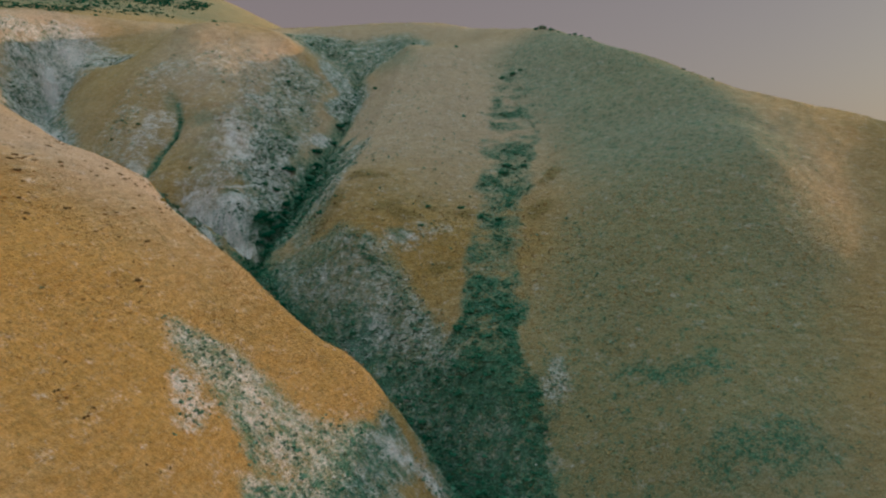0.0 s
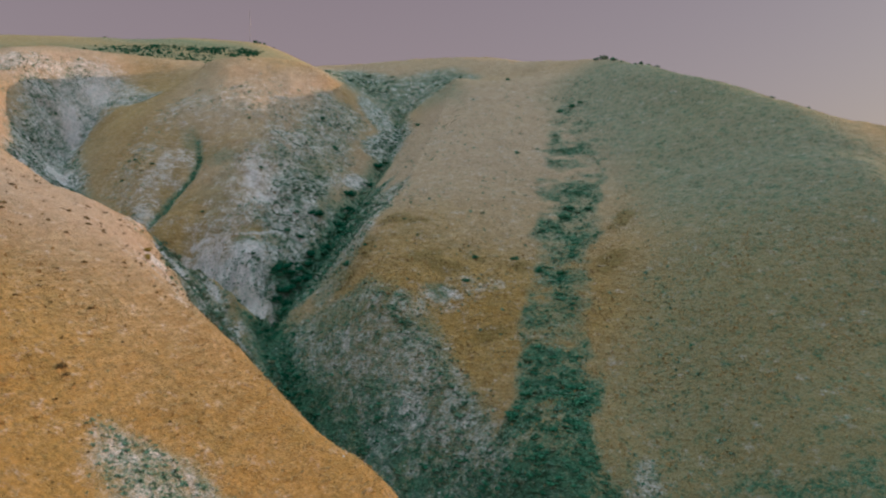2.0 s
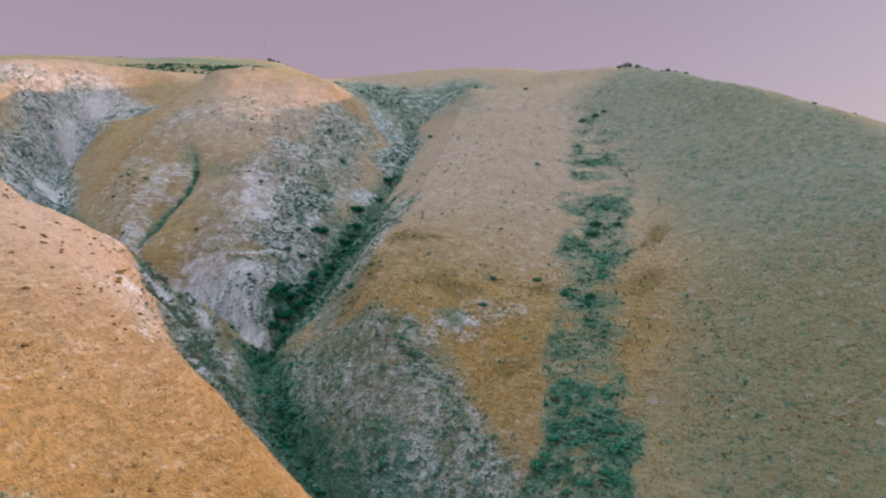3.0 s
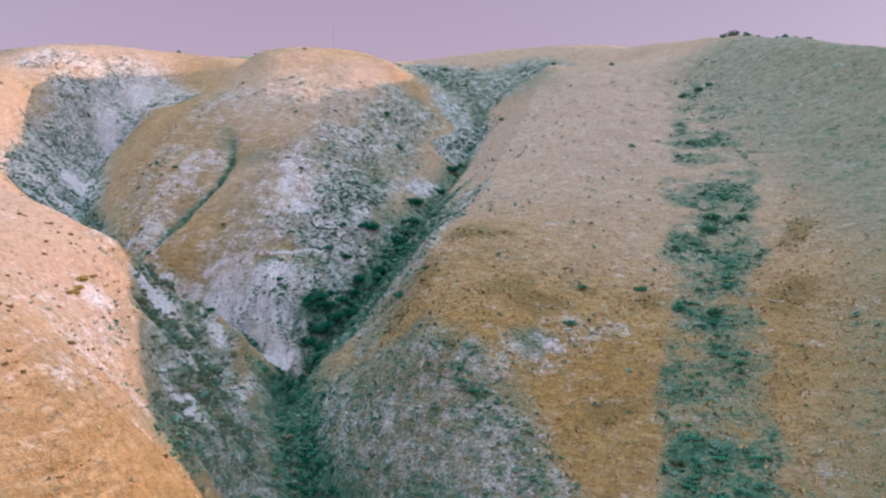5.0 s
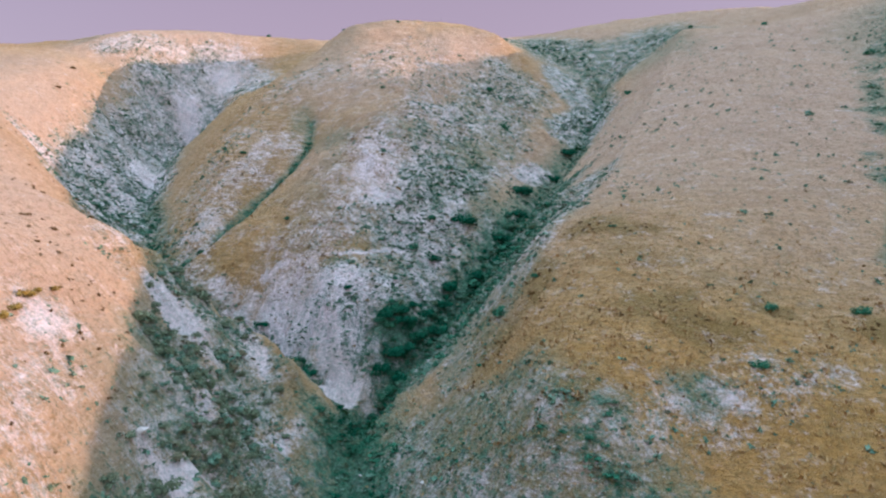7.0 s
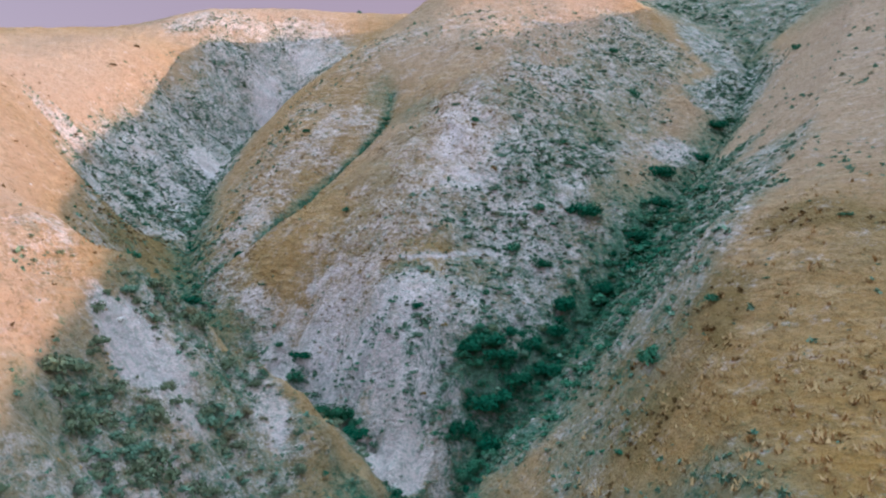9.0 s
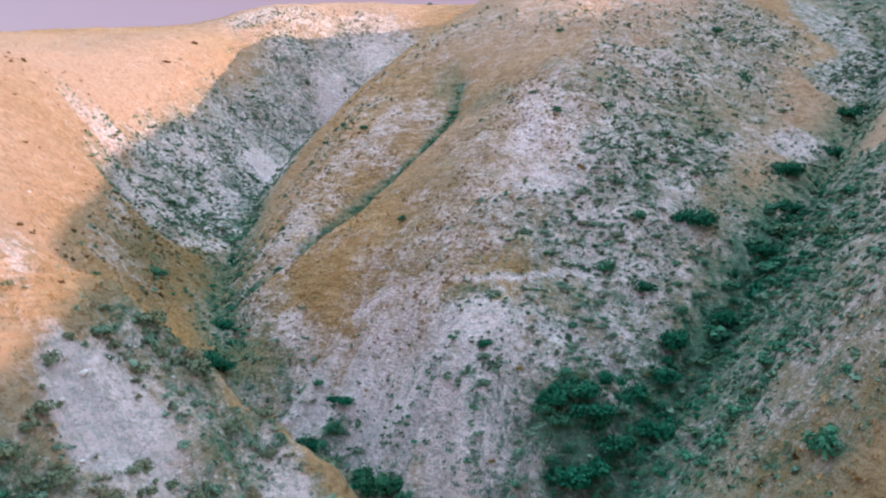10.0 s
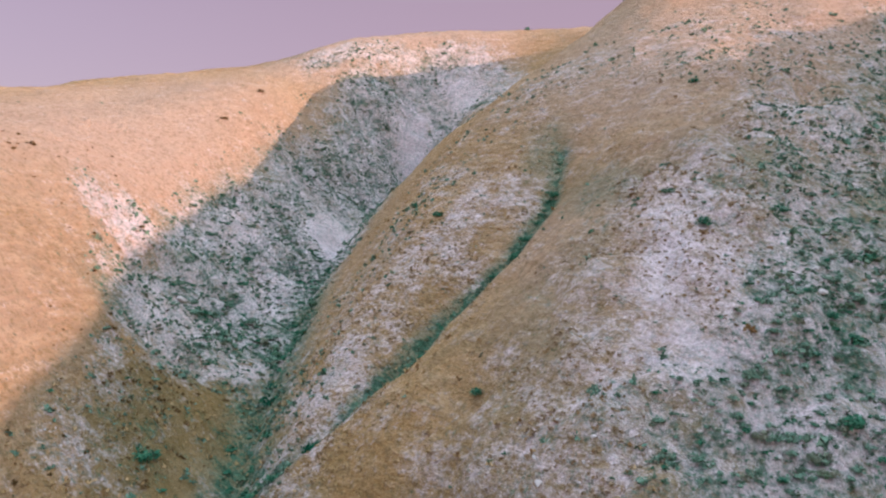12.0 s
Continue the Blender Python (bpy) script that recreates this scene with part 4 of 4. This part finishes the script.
# low brush between the shrubs
count = 420000
bx, by = dice.uniform(-150, 30, count), dice.uniform(62, 265, count)
b_chalk, b_scrub, _ = ground_cover(bx, by)
want = 0.55 * b_chalk * ease(-b_chalk, -1.2, -0.6) + 0.5 * np.clip(b_scrub - 0.12, 0, 1)
sunny = ease(-line_distance(bx, by, ((-84, 148), (-62, 126), (-44, 108), (-26, 84))), -16, -9) * ease(by, 90, 96)
keep = dice.random(count) < 0.62 * want * (1 - 0.9 * sunny) * (1 - 0.92 * tawny(bx, by) * (b_scrub < 0.62)) * np.clip(0.7 + 2.0 * fbm(bx, by, 3, 3, 45), 0, 1.6)
bx, by = bx[keep], by[keep]
scatter("low_brush", "low grey-green brush between the shrubs", "brush", [leaf_cloud(13, 0.8, 0.8, 3) for _ in range(8)], LEAF_GREY, bx, by, land_height(bx, by), np.exp(dice.normal(-1.75, 0.35, len(bx))))

# dense green growth along the gully bottoms
count = 90000
tx, ty = dice.uniform(-125, 20, count), dice.uniform(100, 262, count)
_, t_scrub, _ = ground_cover(tx, ty)
by_gully = np.minimum.reduce([line_distance(tx, ty, pts) for pts in GULLIES[:3]])
keep = dice.random(count) < 0.55 * ease(t_scrub, 0.5, 0.95) * ease(-by_gully, -5.5, -1.0) * np.where(tx < -56, 0.45, 1.0) * np.clip(0.55 + 2.2 * fbm(tx, ty, 5, 3, 57), 0, 1.5)
tx, ty = tx[keep], ty[keep]
scatter("gully_thicket", "dense dark green thicket along the gully bottoms", "thicket", [leaf_cloud(70, 0.34, 0.9, 5) for _ in range(8)], LEAF_GREEN, tx, ty, land_height(tx, ty), np.exp(dice.normal(-0.95, 0.35, len(tx))))

# brown weeds on the dried-up patches
count = 60000
wx, wy = dice.uniform(-95, 35, count), dice.uniform(120, 185, count)
keep = dice.random(count) < 0.4 * np.clip(withered(wx, wy) - 0.35 + fbm(wx, wy, 3, 3, 49), 0, 1)
wx, wy = wx[keep], wy[keep]
scatter("withered_weeds", "low brown withered weeds in patches on the golden slope", "weeds", [leaf_cloud(18, 0.5, 0.7, 3) for _ in range(6)], LEAF_BROWN, wx, wy, land_height(wx, wy), np.exp(dice.normal(-1.6, 0.3, len(wx))))

# dry grass clumps on the bare soil of the middle spur
count = 26000
wx, wy = dice.uniform(-92, -44, count), dice.uniform(170, 232, count)
w_chalk, w_scrub, _ = ground_cover(wx, wy)
keep = dice.random(count) < 0.75 * tawny(wx, wy) * ease(w_chalk, 0.08, 0.35) * np.clip(0.6 + 2.4 * fbm(0.5 * wx, wy, 4, 3, 67), 0, 1)
wx, wy = wx[keep], wy[keep]
scatter("dry_clumps", "dry tan grass clumps on the chalky spur", "grass", [leaf_cloud(16, 0.55, 0.55, 3) for _ in range(6)], LEAF_TAN, wx, wy, land_height(wx, wy), np.exp(dice.normal(-1.85, 0.3, len(wx))))

# brown tussocks dotted over the sunny side
count = 30000
wx, wy = dice.uniform(-120, -8, count), dice.uniform(62, 205, count)
w_chalk, w_scrub, _ = ground_cover(wx, wy)
sunny = ease(-line_distance(wx, wy, ((-26, 70), (-44, 100), (-62, 128), (-84, 148), (-115, 172))), -24, -15)
keep = dice.random(count) < (0.05 + 0.06 * ease(wy, 105, 120)) * sunny * (w_scrub < 0.3) * np.clip(0.8 + 2.5 * fbm(wx, wy, 6, 3, 53), 0, 1.6)
wx, wy = wx[keep], wy[keep]
scatter("brown_tussocks", "small brown tussocks dotted over the sunny slope", "tussocks", [leaf_cloud(26, 0.5, 0.6, 3) for _ in range(6)], LEAF_BROWN, wx, wy, land_height(wx, wy), np.exp(dice.normal(-1.75, 0.35, len(wx))))


def grass_tuft(blades=8):
    """A tuft of dry blades, half a metre across."""
    verts = []
    for _ in range(blades):
        a, lean, tall = dice.uniform(0, 6.28), dice.uniform(0.15, 0.7), dice.uniform(0.6, 1.1)
        foot = np.array([dice.uniform(-0.35, 0.35), dice.uniform(-0.35, 0.35), 0])
        tip = foot + (math.cos(a) * lean, math.sin(a) * lean, tall)
        side = np.array([-math.sin(a), math.cos(a), 0]) * 0.13
        verts += [foot - side, foot + side, tip]
    return np.array(verts)


count = 190000
gx, gy = dice.uniform(-125, 80, count), dice.uniform(62, 262, count)
g_chalk, g_scrub, g_straw = ground_cover(gx, gy)
keep = dice.random(count) < np.clip(1.05 - 1.15 * g_chalk - 1.1 * g_scrub, 0.03, 1) * ease(g_straw, 0.25, 0.85) * np.clip(0.75 + 1.3 * fbm(gx, gy, 5, 3, 51), 0, 1) * ease(-np.hypot((gx + 25) / 1.3, gy - 140), -120, -45)
gx, gy = gx[keep], gy[keep]
shaded = (gx > -38 - 0.45 * np.maximum(gy - 150, 0)) & (gy > 118)
for name, pick, tall in (("dry_grass", shaded, 0.58), ("short_grass", ~shaded, 0.4)):
    scatter(name, "dry golden grass tufts covering the slopes", "grass", [grass_tuft() for _ in range(10)], BLADES, gx[pick], gy[pick], land_height(gx[pick], gy[pick]), np.exp(dice.normal(-1.05, 0.3, int(pick.sum()))), tall)


def stone_shape():
    """A rough lump with flat breaks."""
    bm = bmesh.new()
    bmesh.ops.create_icosphere(bm, subdivisions=1, radius=1.0)
    for v in bm.verts:
        v.co *= dice.uniform(0.6, 1.15)
        v.co.z *= 0.6
    bmesh.ops.triangulate(bm, faces=bm.faces)
    out = np.array([v.co[:] for f in bm.faces for v in f.verts])
    bm.free()
    return out


count = 26000
gx, gy = dice.uniform(-140, 45, count), dice.uniform(75, 235, count)
g_chalk, g_scrub, g_straw = ground_cover(gx, gy)
keep = dice.random(count) < 0.004 + 0.42 * ease(g_chalk, 0.15, 0.9)
gx, gy = gx[keep], gy[keep]
scatter("chalk_stones", "pale broken chalk stones strewn over bare soil", "stones", [stone_shape() for _ in range(6)], STONE, gx, gy, land_height(gx, gy), np.exp(dice.normal(-2.2, 0.45, len(gx))))


# ---- the far ridge: a radio mast and a few trees ----
def bar(bm, a, b, r):
    """A thin four-sided bar from a to b."""
    a, b = Vector(a), Vector(b)
    turn = (b - a).to_track_quat("Z", "Y").to_matrix().to_4x4()
    m = Matrix.Translation((a + b) / 2) @ turn @ Matrix.Diagonal((1, 1, (b - a).length, 1))
    bmesh.ops.create_cone(bm, cap_ends=True, segments=6, radius1=r, radius2=r, depth=1, matrix=m)


def bars_mesh(name, bars, material):
    bm = bmesh.new()
    for a, b, r in bars:
        bar(bm, a, b, r)
    me = bpy.data.meshes.new(name)
    bm.to_mesh(me)
    bm.free()
    me.materials.append(material)
    return me


def radio_mast(x, y, tall=38.0, half=0.8):
    mast = tagged(new("radio_mast"), "tall thin grey steel lattice radio mast on the far ridge", "mast")
    corners = [(half * math.cos(a), half * math.sin(a)) for a in (0.5, 2.6, 4.7)]
    for cx, cy in corners:
        part("leg", bars_mesh("leg", [((cx, cy, -1), (cx * 0.6, cy * 0.6, tall), 0.08)], HAZED_STEEL), mast)
    braces = []
    for k in range(15):
        z0, z1 = tall * k / 15, tall * (k + 1) / 15
        f0, f1 = 1 - 0.4 * k / 15, 1 - 0.4 * (k + 1) / 15
        for j in range(3):
            p, q = corners[j], corners[(j + 1) % 3]
            braces.append(((p[0] * f0, p[1] * f0, z0), (q[0] * f1, q[1] * f1, z1), 0.05))
    part("bracing", bars_mesh("bracing", braces, HAZED_STEEL), mast)
    part("antenna", bars_mesh("antenna", [((0, 0, tall), (0, 0, tall + 4), 0.1)], HAZED_STEEL), mast)
    mast.matrix_basis = pose(x, y, float(land_height(x, y)))
    return mast


radio_mast(-298, 893)


def tree(x, y, r):
    whole = tagged(new("tree"), "dark rounded tree standing on the far ridge", "tree", "trees on the far ridge")
    limbs = [((0, 0, -1.6), (0, 0, 1.1), 0.16)] + [((0, 0, 0.7), (0.5 * math.cos(a), 0.5 * math.sin(a), 1.6), 0.07) for a in (0.3, 2.2, 4.4)]
    part("trunk", bars_mesh("trunk", limbs, TWIGS), whole)
    crown = leaf_cloud(900, 0.2, 1.2, 9) + (0, 0, 0.35)
    part("crown", mesh_of("crown", crown, tri_faces(crown), LEAF_GREEN), whole)
    whole.matrix_basis = pose(x, y, float(land_height(x, y)) - 1.2) @ Matrix.Diagonal((r, r, r, 1))
    return whole


for x, y, r in [(-454, 845, 3.0), (-374, 869, 1.9), (-365, 872, 1.6), (-292, 895, 3.2), (-287, 896, 2.6), (-281, 896, 2.0), (-270, 897, 1.8), (-420, 856, 1.6), (-412, 858, 1.9), (-404, 861, 1.4), (-395, 863, 1.9), (-388, 866, 1.5), (-357, 874, 1.8), (-348, 877, 2.0), (-339, 880, 1.8), (-327, 884, 1.4)]:
    tree(x, y, r)

# dark woods and scrub on the far ridge's near side, added to stand in for its shade
count = 16000
fx, fy = dice.uniform(-540, -262, count), dice.uniform(690, 905, count)
off = line_distance(fx, fy, ((-1000, 699), (-472, 842), (-278, 899)))
side = fy < 842 + (fx + 472) * 0.29
keep = dice.random(count) < 0.7 * ease(-off, -140, -110) * ease(off, 62, 80) * ease(fx, -500, -400) * side * np.clip(0.5 + 2.2 * fbm(0.25 * fx, fy, 26, 3, 91), 0, 1)
fx, fy = fx[keep], fy[keep]
scatter("far_woods", "dark green woods and scrub added to darken the far ridge's shaded side", "woods", [leaf_cloud(60, 0.5, 0.8, 5) for _ in range(6)], LEAF_GREEN, fx, fy, land_height(fx, fy) - 0.6, dice.uniform(1.0, 2.2, len(fx)))
